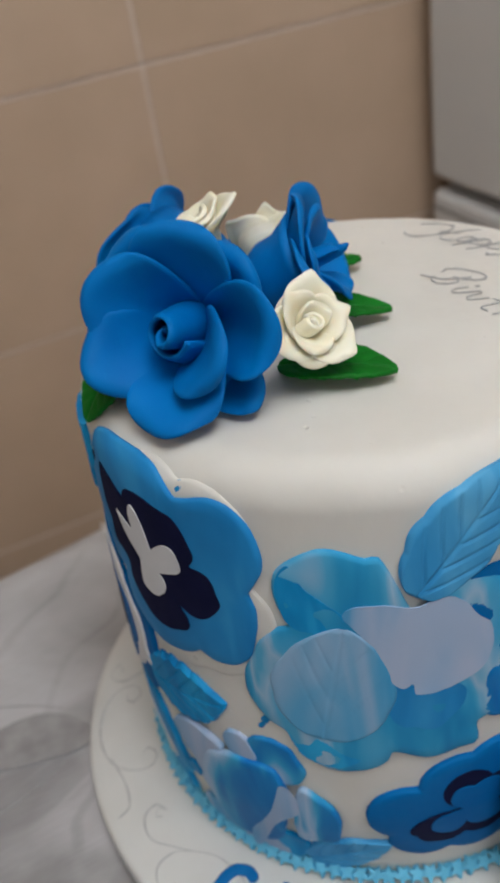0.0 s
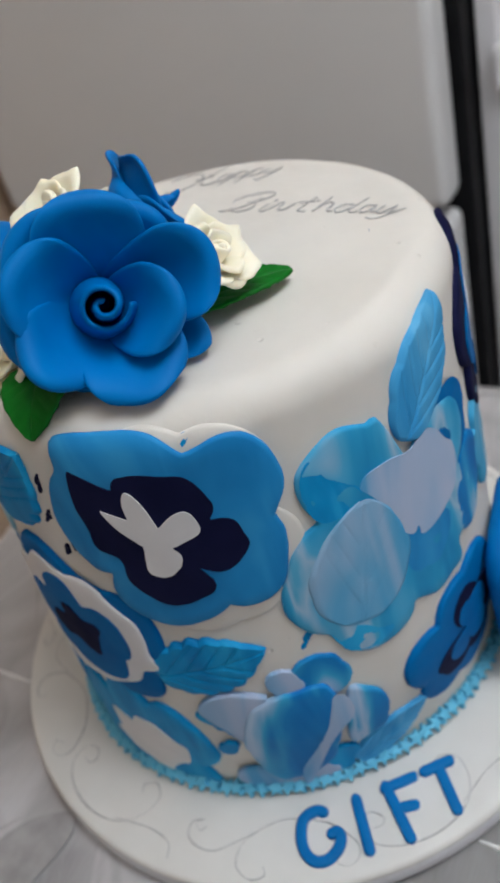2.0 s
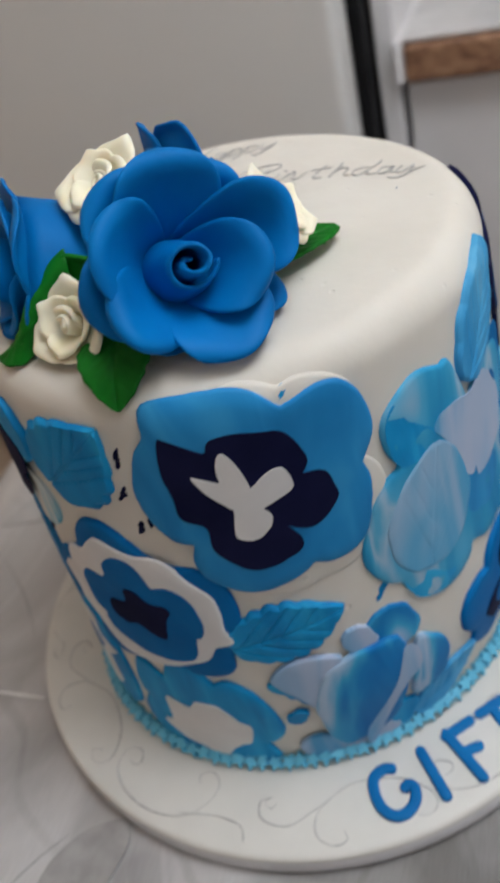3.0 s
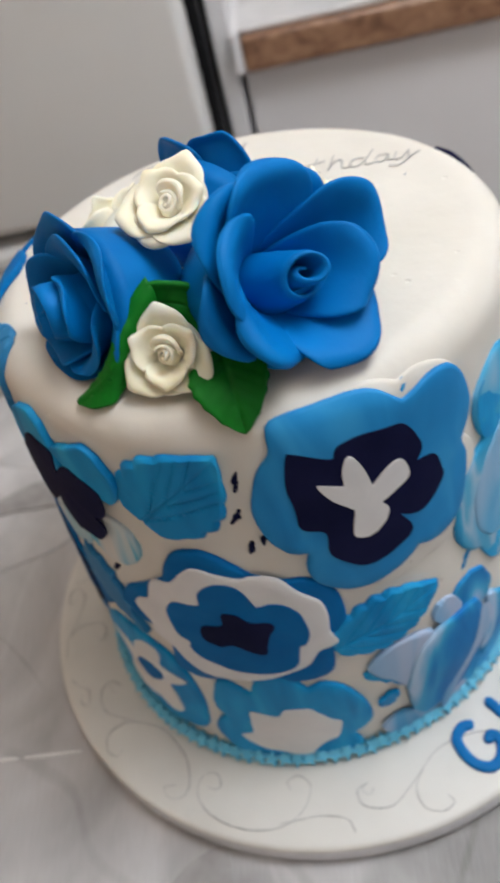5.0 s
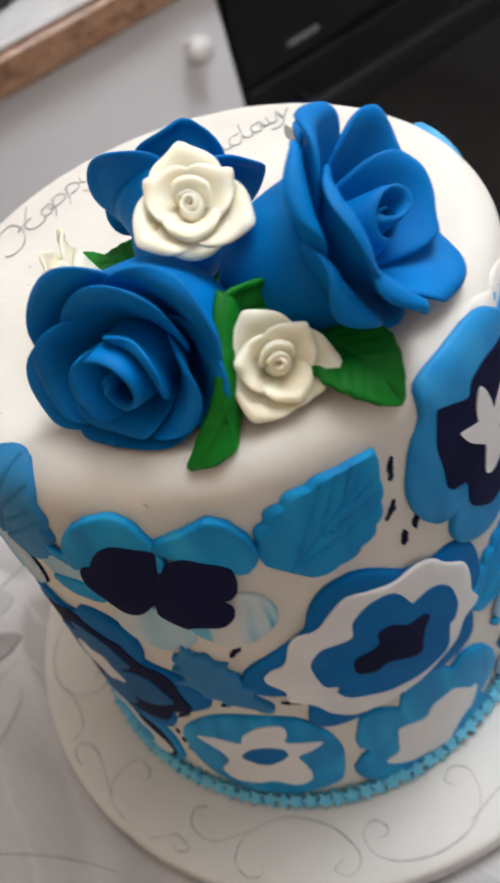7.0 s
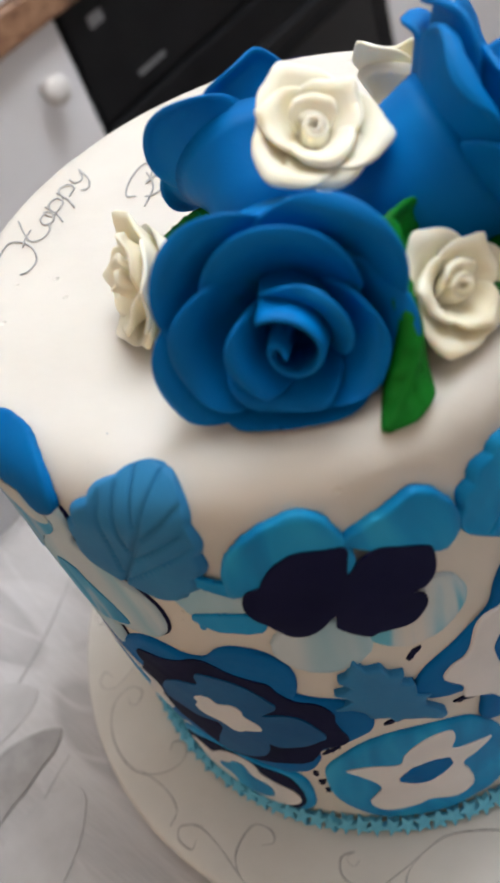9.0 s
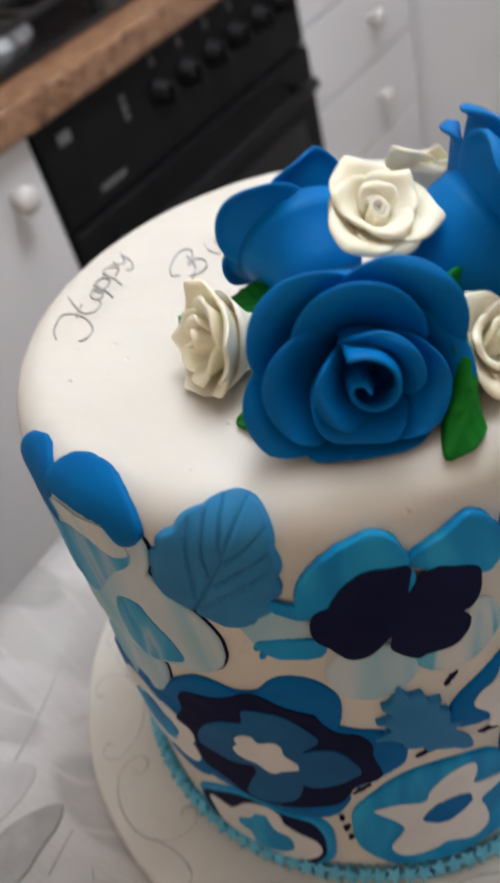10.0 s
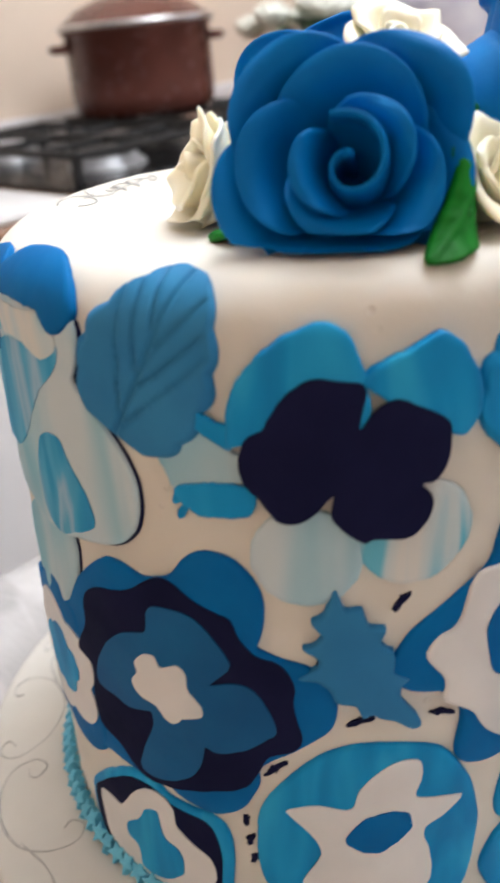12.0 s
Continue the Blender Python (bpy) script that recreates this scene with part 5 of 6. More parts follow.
# printed motifs of the cloth: grey leaves, pale petals and fine lines
PRINT_GREY = mottled("print_grey", (0.26, 0.252, 0.25), (0.37, 0.36, 0.358), 70, 0.5, 0.6, 0.2, 300, 0.0003, detail=8)
PRINT_PALE = mottled("print_pale", (0.42, 0.415, 0.42), (0.52, 0.515, 0.52), 40, 0.38, 0.5, 0.2, 300, 0.0003, detail=8)
PRINT_LINE = mottled("print_line", (0.32, 0.315, 0.315), (0.42, 0.415, 0.415), 90, 0.5)
PRINT_GLOSS = mottled("print_gloss", (0.78, 0.78, 0.77), (0.86, 0.86, 0.85), 90, 0.25)


def print_leaf(x, y, turn, length, width, material):
    """A flat printed leaf lying in the cloth, its edges slightly ragged."""
    bm, n = bmesh.new(), 44
    ca, sa = math.cos(math.radians(turn)), math.sin(math.radians(turn))
    rows = []
    for z in (-0.0010, 0.0012 if material is PRINT_GREY else 0.0004):
        ring = []
        for k in range(n):
            t = 2 * math.pi * k / n
            u = 0.5 * length * math.cos(t)
            v = 0.5 * width * math.sin(t) * (1 - 0.35 * math.cos(t)) * abs(math.sin(t)) ** 0.35 + 0.0012 * noise.noise(Vector((x * 90 + 4 * math.cos(t), y * 90 + 4 * math.sin(t), 0))) + 0.06 * length * math.cos(2 * t)
            ring.append(bm.verts.new((x + u * ca - v * sa, y + u * sa + v * ca, z)))
        rows.append(ring)
    bm.faces.new(rows[1])
    for k in range(n):
        bm.faces.new((rows[0][k], rows[0][(k + 1) % n], rows[1][(k + 1) % n], rows[1][k]))
    part("printed_leaf", bm, material, cloth)


def print_line(x0, y0, x1, y1, bend, width, material):
    pts = []
    for t in np.linspace(0, 1, 15):
        s = bend * 4 * t * (1 - t)
        pts.append((x0 + (x1 - x0) * t - (y1 - y0) * s, y0 + (y1 - y0) * t + (x1 - x0) * s, -0.0004))
    part("printed_line", tube(pts, lambda t: width * (0.35 + 0.65 * math.sin(math.pi * min(1, max(0, t)))), 6), material, cloth, "", True)


for x, y, turn, length, width, shade in ((0.122, 0.222, 96, 0.11, 0.030, PRINT_GREY), (-0.215, 0.082, 172, 0.10, 0.036, PRINT_GREY), 
                                         (0.172, 0.215, 80, 0.12, 0.046, PRINT_PALE), (0.072, 0.232, 116, 0.10, 0.042, PRINT_PALE), (0.03, -0.232, 350, 0.11, 0.040, PRINT_PALE)):
    print_leaf(x, y, turn, length, width, shade)
for y0, y1 in ((0.158, 0.196), (0.200, 0.214), (0.218, 0.248), (0.252, 0.272), (-0.176, -0.150), (-0.215, -0.182), (-0.262, -0.222)):
    print_line(-0.100, y0, -0.100, y1, 0.01, 0.0014, PRINT_GLOSS)
for x0, y0, x1, y1, bend in ((0.165, 0.245, 0.194, 0.085, -0.07), (0.012, 0.255, -0.055, 0.190, 0.05), (0.075, 0.262, 0.105, 0.175, 0.06), (-0.19, 0.060, -0.27, 0.045, 0.08), (-0.18, 0.100, -0.26, 0.135, -0.08),
                             (-0.20, -0.03, -0.29, -0.06, 0.08), (-0.13, -0.19, -0.21, -0.24, 0.08), (0.0, -0.21, 0.09, -0.235, -0.08)):
    print_line(x0, y0, x1, y1, bend, 0.0006, PRINT_LINE)

# ---- room ----
PAINT = mottled("warm_wall_paint", (0.62, 0.50, 0.40), (0.68, 0.55, 0.44), 6, 0.6, 0.7, 0.2, 120, 0.001)
CEILING = mottled("ceiling_paint", (0.78, 0.77, 0.75), (0.82, 0.81, 0.79), 6, 0.7, 0.8, 0.2, 90, 0.001)
GROUT = mottled("tile_grout", (0.70, 0.58, 0.49), (0.78, 0.66, 0.57), 50, 0.7, 0.8, 0.3, 200, 0.001)
TILE = mottled("wall_tile_beige", (0.56, 0.405, 0.280), (0.64, 0.465, 0.328), 7, 0.30, 0.42, 0.12, 40, 0.001)
FLOOR_MAT = mottled("floor_vinyl", (0.34, 0.29, 0.25), (0.42, 0.37, 0.32), 10, 0.4, 0.5, 0.2, 90, 0.001)
WX0, WX1, WY0, WY1, CEIL = -1.9, 1.25, -2.1, 0.752, 1.75


def structure(name, bm, material, label, smooth=False):
    ob = part(name, bm, material, None, label, smooth)
    return tagged(ob, label, "", "", "structure")


structure("floor", box(WX0 - 0.1, WX1 + 0.1, WY0 - 0.1, WY1 + 0.1, FLOOR - 0.1, FLOOR), FLOOR_MAT, "beige vinyl kitchen floor")
structure("ceiling", box(WX0 - 0.1, WX1 + 0.1, WY0 - 0.1, WY1 + 0.1, CEIL, CEIL + 0.1), CEILING, "plain white ceiling")
structure("wall_east", box(WX1, WX1 + 0.1, WY0, WY1, FLOOR, CEIL), PAINT, "warm beige wall behind the hob")
# west wall is out of view; its white is chosen to bounce light back
structure("wall_west", box(WX0 - 0.1, WX0, WY0, WY1, FLOOR, CEIL), CEILING, "unseen wall, kept white to bounce light")
# the opening is made up, to match the added south light
bm = box(WX0 - 0.1, WX1 + 0.1, WY0 - 0.1, WY0, FLOOR, 0.25)
for a in (box(WX0 - 0.1, WX1 + 0.1, WY0 - 0.1, WY0, 1.25, CEIL), box(WX0 - 0.1, -0.95, WY0 - 0.1, WY0, 0.25, 1.25), box(0.35, WX1 + 0.1, WY0 - 0.1, WY0, 0.25, 1.25)):
    tmp = bpy.data.meshes.new("tmp")
    a.to_mesh(tmp)
    a.free()
    bm.from_mesh(tmp)
    bpy.data.meshes.remove(tmp)
structure("wall_south", bm, PAINT, "warm beige wall with an added opening")
north = structure("wall_north", box(WX0 - 0.1, WX1 + 0.1, WY1, WY1 + 0.1, FLOOR, CEIL), GROUT, "wall of large beige tiles")

# ceiling lamp
lamp = thing("ceiling_lamp", "flat square white ceiling lamp", "lamp", at=(LAMP_X, LAMP_Y, CEIL))
GLOW = bpy.data.materials.new("lamp_glow")
GLOW.use_nodes = True
GLOW.node_tree.nodes["Principled BSDF"].inputs["Emission Color"].default_value = (1, 0.94, 0.85, 1)
GLOW.node_tree.nodes["Principled BSDF"].inputs["Emission Strength"].default_value = 3.0
part("housing", box(LAMP_X - 0.60, LAMP_X + 0.60, LAMP_Y - 0.60, LAMP_Y + 0.60, CEIL - 0.05, CEIL, 0.01), CEILING, lamp)
part("diffuser", box(LAMP_X - 0.56, LAMP_X + 0.56, LAMP_Y - 0.56, LAMP_Y + 0.56, CEIL - 0.062, CEIL - 0.051, 0.003), GLOW, lamp)

# ---- kitchen units ----
CABINET = mottled("cabinet_white", (0.74, 0.725, 0.735), (0.79, 0.775, 0.785), 4, 0.35, 0.45, 0.08, 90, 0.0008)
KNOB = mottled("knob_white", (0.66, 0.63, 0.60), (0.72, 0.69, 0.66), 40, 0.35, 0.45, 0.1, 200, 0.0005)
FRIDGE = mottled("fridge_enamel", (0.66, 0.66, 0.65), (0.70, 0.70, 0.69), 3, 0.30, 0.38, 0.05, 300, 0.0004)
BLACK = mottled("black_plastic", (0.006, 0.006, 0.007), (0.010, 0.010, 0.011), 20, 0.42, 0.52, 0.1, 200, 0.0004, spec=0.14)
GLASS_BLACK = mottled("black_oven_glass", (0.006, 0.006, 0.007), (0.010, 0.010, 0.011), 10, 0.14, 0.22, 0.02, 100, 0.0002, spec=0.35)
STEEL = mottled("brushed_steel", (0.52, 0.52, 0.53), (0.62, 0.62, 0.63), 40, 0.25, 0.35, 0.15, 300, 0.0004, 1.0)
DULL_STEEL = mottled("dull_steel", (0.22, 0.22, 0.23), (0.32, 0.32, 0.33), 40, 0.5, 0.62, 0.2, 200, 0.0005, 0.7)
IRON = mottled("cast_iron", (0.008, 0.008, 0.009), (0.02, 0.02, 0.02), 90, 0.5, 0.62, 0.3, 200, 0.0008, spec=0.3)
GREY_MARK = mottled("grey_print", (0.14, 0.14, 0.145), (0.20, 0.20, 0.205), 90, 0.5)


def worktop_material():
    m, nodes, links, b = shader("worktop_wood")
    tc = nodes.new("ShaderNodeTexCoord")
    mp = nodes.new("ShaderNodeMapping")
    mp.inputs["Scale"].default_value = (26, 16, 26)
    links.new(tc.outputs["Object"], mp.inputs["Vector"])
    n1 = add_node(nodes, "ShaderNodeTexNoise", Scale=3.0, Detail=8.0, Distortion=0.8)
    links.new(mp.outputs[0], n1.inputs["Vector"])
    r = ramp_of(nodes, [(0.3, (0.12, 0.055, 0.028)), (0.48, (0.26, 0.135, 0.075)), (0.62, (0.34, 0.19, 0.11)), (0.8, (0.42, 0.27, 0.17))])
    links.new(n1.outputs[0], r.inputs[0])
    links.new(r.outputs[0], b.inputs["Base Color"])
    b.inputs["Roughness"].default_value = 0.32
    n2 = add_node(nodes, "ShaderNodeTexNoise", Scale=90.0, Detail=5.0)
    links.new(tc.outputs["Object"], n2.inputs["Vector"])
    bp = nodes.new("ShaderNodeBump")
    bp.inputs["Strength"].default_value, bp.inputs["Distance"].default_value = 0.2, 0.001
    links.new(n2.outputs[0], bp.inputs["Height"])
    links.new(bp.outputs[0], b.inputs["Normal"])
    return m


WORKTOP = worktop_material()
FX = 0.648
KICK = FLOOR + 0.1


def knob(at, direction, parent):
    m = Matrix.Translation(at) @ frame_on(direction)
    return part("knob", lathe([(0, 0), (0.0085, 0), (0.0075, 0.008), (0.010, 0.012), (0.0165, 0.017), (0.0175, 0.022), (0.015, 0.028), (0.008, 0.031), (0, 0.0315)], 24, matrix=m), KNOB, parent, "round white knob", True)


def base_unit(name, y0, y1, fronts, label, knobs):
    """A base cabinet in the oven row: y0 < y1, fronts as (z0, z1)."""
    unit = thing(name, label, "cabinet", "kitchen units", at=(FX, (y0 + y1) / 2, FLOOR))
    part("body", box(FX + 0.022, WX1 - 0.01, y0 + 0.002, y1 - 0.002, KICK, 0.108), CABINET, unit)
    part("plinth", box(FX + 0.06, WX1 - 0.05, y0 + 0.002, y1 - 0.002, FLOOR, KICK - 0.002), CABINET, unit)
    for z0, z1 in fronts:
        door = part("door" if z1 - z0 > 0.3 else "drawer_front", box(FX, FX + 0.019, y0 + 0.003, y1 - 0.003, z0, z1, 0.003), CABINET, unit)
        for ky, kz in knobs:
            if z0 < kz < z1:
                knob((FX, ky, kz), (-1, 0, 0), door)
    return unit


base_unit("base_cabinet", -0.404, 0.025, [(KICK + 0.004, 0.104)], "white base cabinet with round knob beside the oven", [(-0.351, 0.050)])
base_unit("drawer_cabinet", -1.402, -1.008, [(-0.016, 0.104), (-0.158, -0.021), (-0.302, -0.163), (KICK + 0.004, -0.307)], "white drawer cabinet with round knobs", [(-1.236, 0.057), (-1.236, -0.084), (-1.236, -0.231), (-1.236, -0.46)])
end_panel = thing("end_panel", "white end panel beside the fridge", "panel", at=(FX, 0.045, FLOOR))
part("board", box(FX - 0.012, WX1 - 0.01, 0.0285, 0.0505, FLOOR, 0.300, 0.002), CABINET, end_panel)
part("edge_band", box(FX - 0.0142, FX - 0.0125, 0.0295, 0.0490, FLOOR + 0.002, 0.298, 0.0006), CABINET, end_panel)

worktop = thing("worktop", "brown wood-effect worktop with worn front edge", "worktop")
part("slab", box(FX - 0.024, WX1 - 0.002, -1.376, 0.0195, 0.111, 0.150, 0.006, 3), WORKTOP, worktop)
part("return_slab", box(-1.2, WX1 - 0.002, WY0 + 0.002, -1.379, 0.111, 0.150, 0.006, 3), WORKTOP, worktop)
part("end_cap", box(FX - 0.030, FX - 0.0145, 0.0200, 0.0300, 0.113, 0.158, 0.003), CABINET, worktop, "white end trim")
part("end_strip", box(FX - 0.0140, WX1 - 0.002, 0.0200, 0.0280, 0.110, 0.157, 0.002), CABINET, worktop, "white end trim")
part("joint_strip", box(FX - 0.030, WX1 - 0.05, -1.3795, -1.3755, 0.1495, 0.1525), STEEL, worktop, "steel joint strip")
part("upstand", box(WX1 - 0.022, WX1 - 0.003, -1.9, 0.018, 0.1505, 0.20, 0.003), CABINET, worktop, "pale upstand along the wall")

# return run of units, facing the table
for k in range(3):
    x1 = 0.640 - 0.5 * k
    unit = thing("base_cabinet", "white base cabinet under the return worktop", "cabinet", "kitchen units", at=(x1 - 0.25, -1.42, FLOOR))
    part("body", box(x1 - 0.498, x1 - 0.002, WY0 + 0.01, -1.425, KICK, 0.108), CABINET, unit)
    part("plinth", box(x1 - 0.498, x1 - 0.002, WY0 + 0.05, -1.46, FLOOR, KICK - 0.002), CABINET, unit)
    door = part("door", box(x1 - 0.496, x1 - 0.004, -1.422, -1.403, KICK + 0.004, 0.104, 0.003), CABINET, unit)
    knob((x1 - 0.45, -1.403, 0.05), (0, 1, 0), door)
post = thing("corner_post", "white corner post between the units", "panel", at=(0.63, -1.41, FLOOR))
part("board", box(0.606, FX + 0.015, -1.44, -1.406, FLOOR, 0.108, 0.002), CABINET, post)

# oven
oven = thing("built_in_oven", "black built-in oven with knobs and dark glass door", "oven", at=(FX, -0.706, FLOOR))
OY0, OY1 = -1.004, -0.407
part("body", box(FX + 0.02, WX1 - 0.05, OY0 + 0.004, OY1 - 0.004, -0.55, 0.100), BLACK, oven)
panel = part("control_panel", box(FX - 0.004, FX + 0.018, OY0, OY1, -0.032, 0.106, 0.002), BLACK, oven)
door = part("oven_door", box(FX - 0.010, FX + 0.018, OY0, OY1, -0.515, -0.037, 0.004), BLACK, oven)
part("glass", box(FX - 0.0125, FX - 0.0098, OY0 + 0.05, OY1 - 0.05, -0.46, -0.135, 0.001), GLASS_BLACK, door, "dark oven glass")
part("handle", tube([(FX - 0.045, y, -0.078) for y in np.linspace(OY0 + 0.05, OY1 - 0.05, 12)], 0.009, 12), BLACK, door, "black bar handle", True)
for y in (OY0 + 0.07, OY1 - 0.07):
    part("handle_post", tube([(FX - 0.045, y, -0.078), (FX - 0.008, y, -0.078)], 0.007, 10), BLACK, door, "", True)
part("kick_panel", box(FX + 0.01, FX + 0.02, OY0, OY1, KICK, -0.52), CABINET, oven)
for k in range(6):
    y = -0.638 - 0.0632 * k
    m = Matrix.Translation((FX - 0.004, y, 0.049)) @ frame_on((-1, 0, 0))
    kn = part("dial", lathe([(0, 0), (0.021, 0), (0.020, 0.004), (0.017, 0.006), (0.0155, 0.020), (0.013, 0.023), (0, 0.023)], 24, matrix=m), BLACK, panel, "black control dial", True)
    part("dial_grip", box(FX - 0.034, FX - 0.024, y - 0.004, y + 0.004, 0.035, 0.063, 0.002), BLACK, kn)
    part("dial_mark", box(FX - 0.0052, FX - 0.0042, y - 0.005, y + 0.005, 0.086, 0.090), GREY_MARK, panel)
    part("dial_mark", box(FX - 0.0052, FX - 0.0042, y - 0.003, y + 0.003, 0.093, 0.097), GREY_MARK, panel)
part("maker_mark", box(FX - 0.0052, FX - 0.0042, -0.462, -0.440, 0.070, 0.084), GREY_MARK, panel, "small grey badge")
for z in (0.046, 0.058, 0.070):
    part("display_mark", box(FX - 0.0052, FX - 0.0042, -0.569, -0.561, z, z + 0.007), GREY_MARK, panel)
part("panel_mark", box(FX - 0.0052, FX - 0.0042, -0.53, -0.48, -0.012, -0.006), GREY_MARK, panel)

# gas hob
hob = thing("gas_hob", "black gas hob with iron pan supports and steel burners", "hob", at=(0.92, -0.68, 0.15))
part("plate", box(0.690, 1.170, -0.975, -0.385, 0.1505, 0.158, 0.003), GLASS_BLACK, hob, "glossy black plate")
for bx, by, br in ((0.81, -0.53, 0.046), (0.81, -0.83, 0.034), (1.05, -0.53, 0.034), (1.05, -0.83, 0.040)):
    b0 = part("burner", lathe([(br + 0.012, 0), (br + 0.010, 0.006), (br, 0.008), (br, 0.014), (br - 0.004, 0.016), (0, 0.016)], 32, (bx, by, 0.158)), DULL_STEEL, hob, "steel burner ring", True)
    part("burner_cap", lathe([(br - 0.005, 0.0165), (br - 0.006, 0.022), (br - 0.012, 0.024), (0, 0.024)], 32, (bx, by, 0.158)), IRON, b0, "", True)
for gy in (-0.53, -0.83):
    grate = part("pan_support", box(0.715, 1.145, gy - 0.006, gy + 0.006, 0.190, 0.199, 0.002), IRON, hob, "black iron pan support")
    for x in (0.715, 0.81, 0.93, 1.05, 1.139):
        part("grate_bar", box(x - 0.005, x + 0.005, gy - 0.125, gy + 0.125, 0.1885, 0.1975, 0.002), IRON, grate)
    for x in (0.72, 1.14):
        for y in (gy - 0.118, gy + 0.118):
            part("grate_foot", box(x - 0.006, x + 0.006, y - 0.006, y + 0.006, 0.158, 0.192, 0.002), IRON, grate)
    for y in (gy - 0.12, gy + 0.12):
        part("grate_bar", box(0.715, 1.145, y - 0.005, y + 0.005, 0.189, 0.198, 0.002), IRON, grate)

# brown casserole on the hob
ENAMEL = mottled("brown_enamel", (0.075, 0.024, 0.018), (0.11, 0.035, 0.026), 14, 0.2, 0.32, 0.06, 60, 0.0006)
PX, PY, PZ, PR = 1.01, -0.787, 0.1995, 0.122
pot = thing("cooking_pot", "brown enamel cooking pot with domed lid on the hob", "pot", at=(PX, PY, PZ))
pot_body = part("pot_body", lathe([(0, 0), (PR * 0.90, 0), (PR * 0.97, 0.008), (PR, 0.03), (PR, 0.125), (PR + 0.006, 0.130), (PR + 0.006, 0.135), (PR - 0.004, 0.135), (PR - 0.006, 0.02), (0, 0.012)], 56, (PX, PY, PZ)), ENAMEL, pot, "", True)
lid = part("lid", lathe([(PR + 0.008, 0.136), (PR + 0.009, 0.141), (PR - 0.005, 0.147), (PR * 0.8, 0.163), (PR * 0.45, 0.178), (0, 0.184)], 56, (PX, PY, PZ)), ENAMEL, pot, "domed brown lid", True)
part("lid_rim", lathe([(PR + 0.0075, 0.1355), (PR + 0.0105, 0.138), (PR + 0.0085, 0.1425), (PR + 0.004, 0.1435)], 56, (PX, PY, PZ)), STEEL, lid, "steel lid rim", True)
part("lid_knob", lathe([(0.012, 0.183), (0.010, 0.193), (0.020, 0.199), (0.023, 0.207), (0.018, 0.213), (0, 0.214)], 24, (PX, PY, PZ)), ENAMEL, lid, "brown lid knob", True)
for sgn in (1, -1):
    d = Vector((0.55 * sgn, 0.83 * sgn, 0))
    s = Vector((-d.y, d.x, 0))
    c = Vector((PX, PY, PZ + 0.108)) + d * (PR - 0.004)
    part("side_handle", tube([c + s * 0.035 * math.cos(a) + d * 0.026 * math.sin(a) for a in np.linspace(0, math.pi, 12)], 0.007, 8), ENAMEL, pot, "", True)

# pan on a marbled board near the fridge
MARBLE_TOP = mottled("marbled_board", (0.56, 0.55, 0.55), (0.72, 0.71, 0.71), 16, 0.3, 0.4, 0.05, 60, 0.0004, detail=9)
slab = thing("chopping_board", "white marbled chopping board on the worktop", "chopping board", at=(0.85, -0.16, 0.15))
part("slab", box(0.634, 1.10, -0.355, 0.020, 0.1505, 0.158, 0.003), MARBLE_TOP, slab)
pan = thing("steel_pan", "shallow steel pan with dark base rim", "pan", at=(0.80, -0.15, 0.158))
part("pan_body", lathe([(0, 0.0005), (0.098, 0.0005), (0.108, 0.012), (0.116, 0.075), (0.119, 0.078), (0.117, 0.080), (0.112, 0.075), (0.104, 0.014), (0, 0.006)], 48, (0.82, -0.15, 0.158)), STEEL, pan, "", True)
part("base_rim", lathe([(0.099, 0.0006), (0.1085, 0.003), (0.1105, 0.014), (0.108, 0.016)], 48, (0.82, -0.15, 0.158)), IRON, pan, "dark rim at the foot of the pan", True)

# ---- fridge ----
fridge = thing("fridge_freezer", "tall white fridge freezer with rounded door edges", "fridge", at=(0.9, 0.40, FLOOR))
part("cabinet", box(0.602, 1.235, 0.0545, 0.709, FLOOR + 0.02, 1.05, 0.004), BLACK, fridge, "dark cabinet body")
for z0, z1, nm in ((0.015, 1.05, "upper_door"), (FLOOR + 0.05, -0.002, "lower_door")):
    dr = part(nm, box(0.545, 0.598, 0.0655, 0.713, z0, z1, 0.012, 4), FRIDGE, fridge)
    part("seal", box(0.5985, 0.6015, 0.070, 0.703, z0 + 0.012, z1 - 0.012), BLACK, dr, "dark door seal")
part("door_trim", box(0.5440, 0.5520, 0.078, 0.706, -0.028, -0.024), GREY_MARK, fridge)

# ---- flowers and things in the corner ----
PETAL = mottled("flower_white", (0.72, 0.74, 0.66), (0.80, 0.80, 0.74), 60, 0.6, 0.7, 0.2, 200, 0.0006)
FOLIAGE = mottled("foliage", (0.008, 0.03, 0.010), (0.022, 0.065, 0.018), 60, 0.5, 0.6, 0.2, 200, 0.0006)
WRAP = mottled("wrapping_paper", (0.66, 0.66, 0.64), (0.76, 0.76, 0.74), 20, 0.4, 0.5, 0.4, 60, 0.002)
VX, VY = 0.920, -1.180
bouquet = thing("bouquet", "white flowers with dark leaves in a pale vase", "flowers", at=(VX, VY, 0.15))
part("vase", lathe([(0, 0.0005), (0.030, 0.0005), (0.036, 0.01), (0.040, 0.06), (0.036, 0.085), (0.043, 0.098), (0.038, 0.098), (0.032, 0.084), (0, 0.02)], 32, (VX, VY, 0.15)), WRAP, bouquet, "pale vase", True)
rb = random.Random(5)
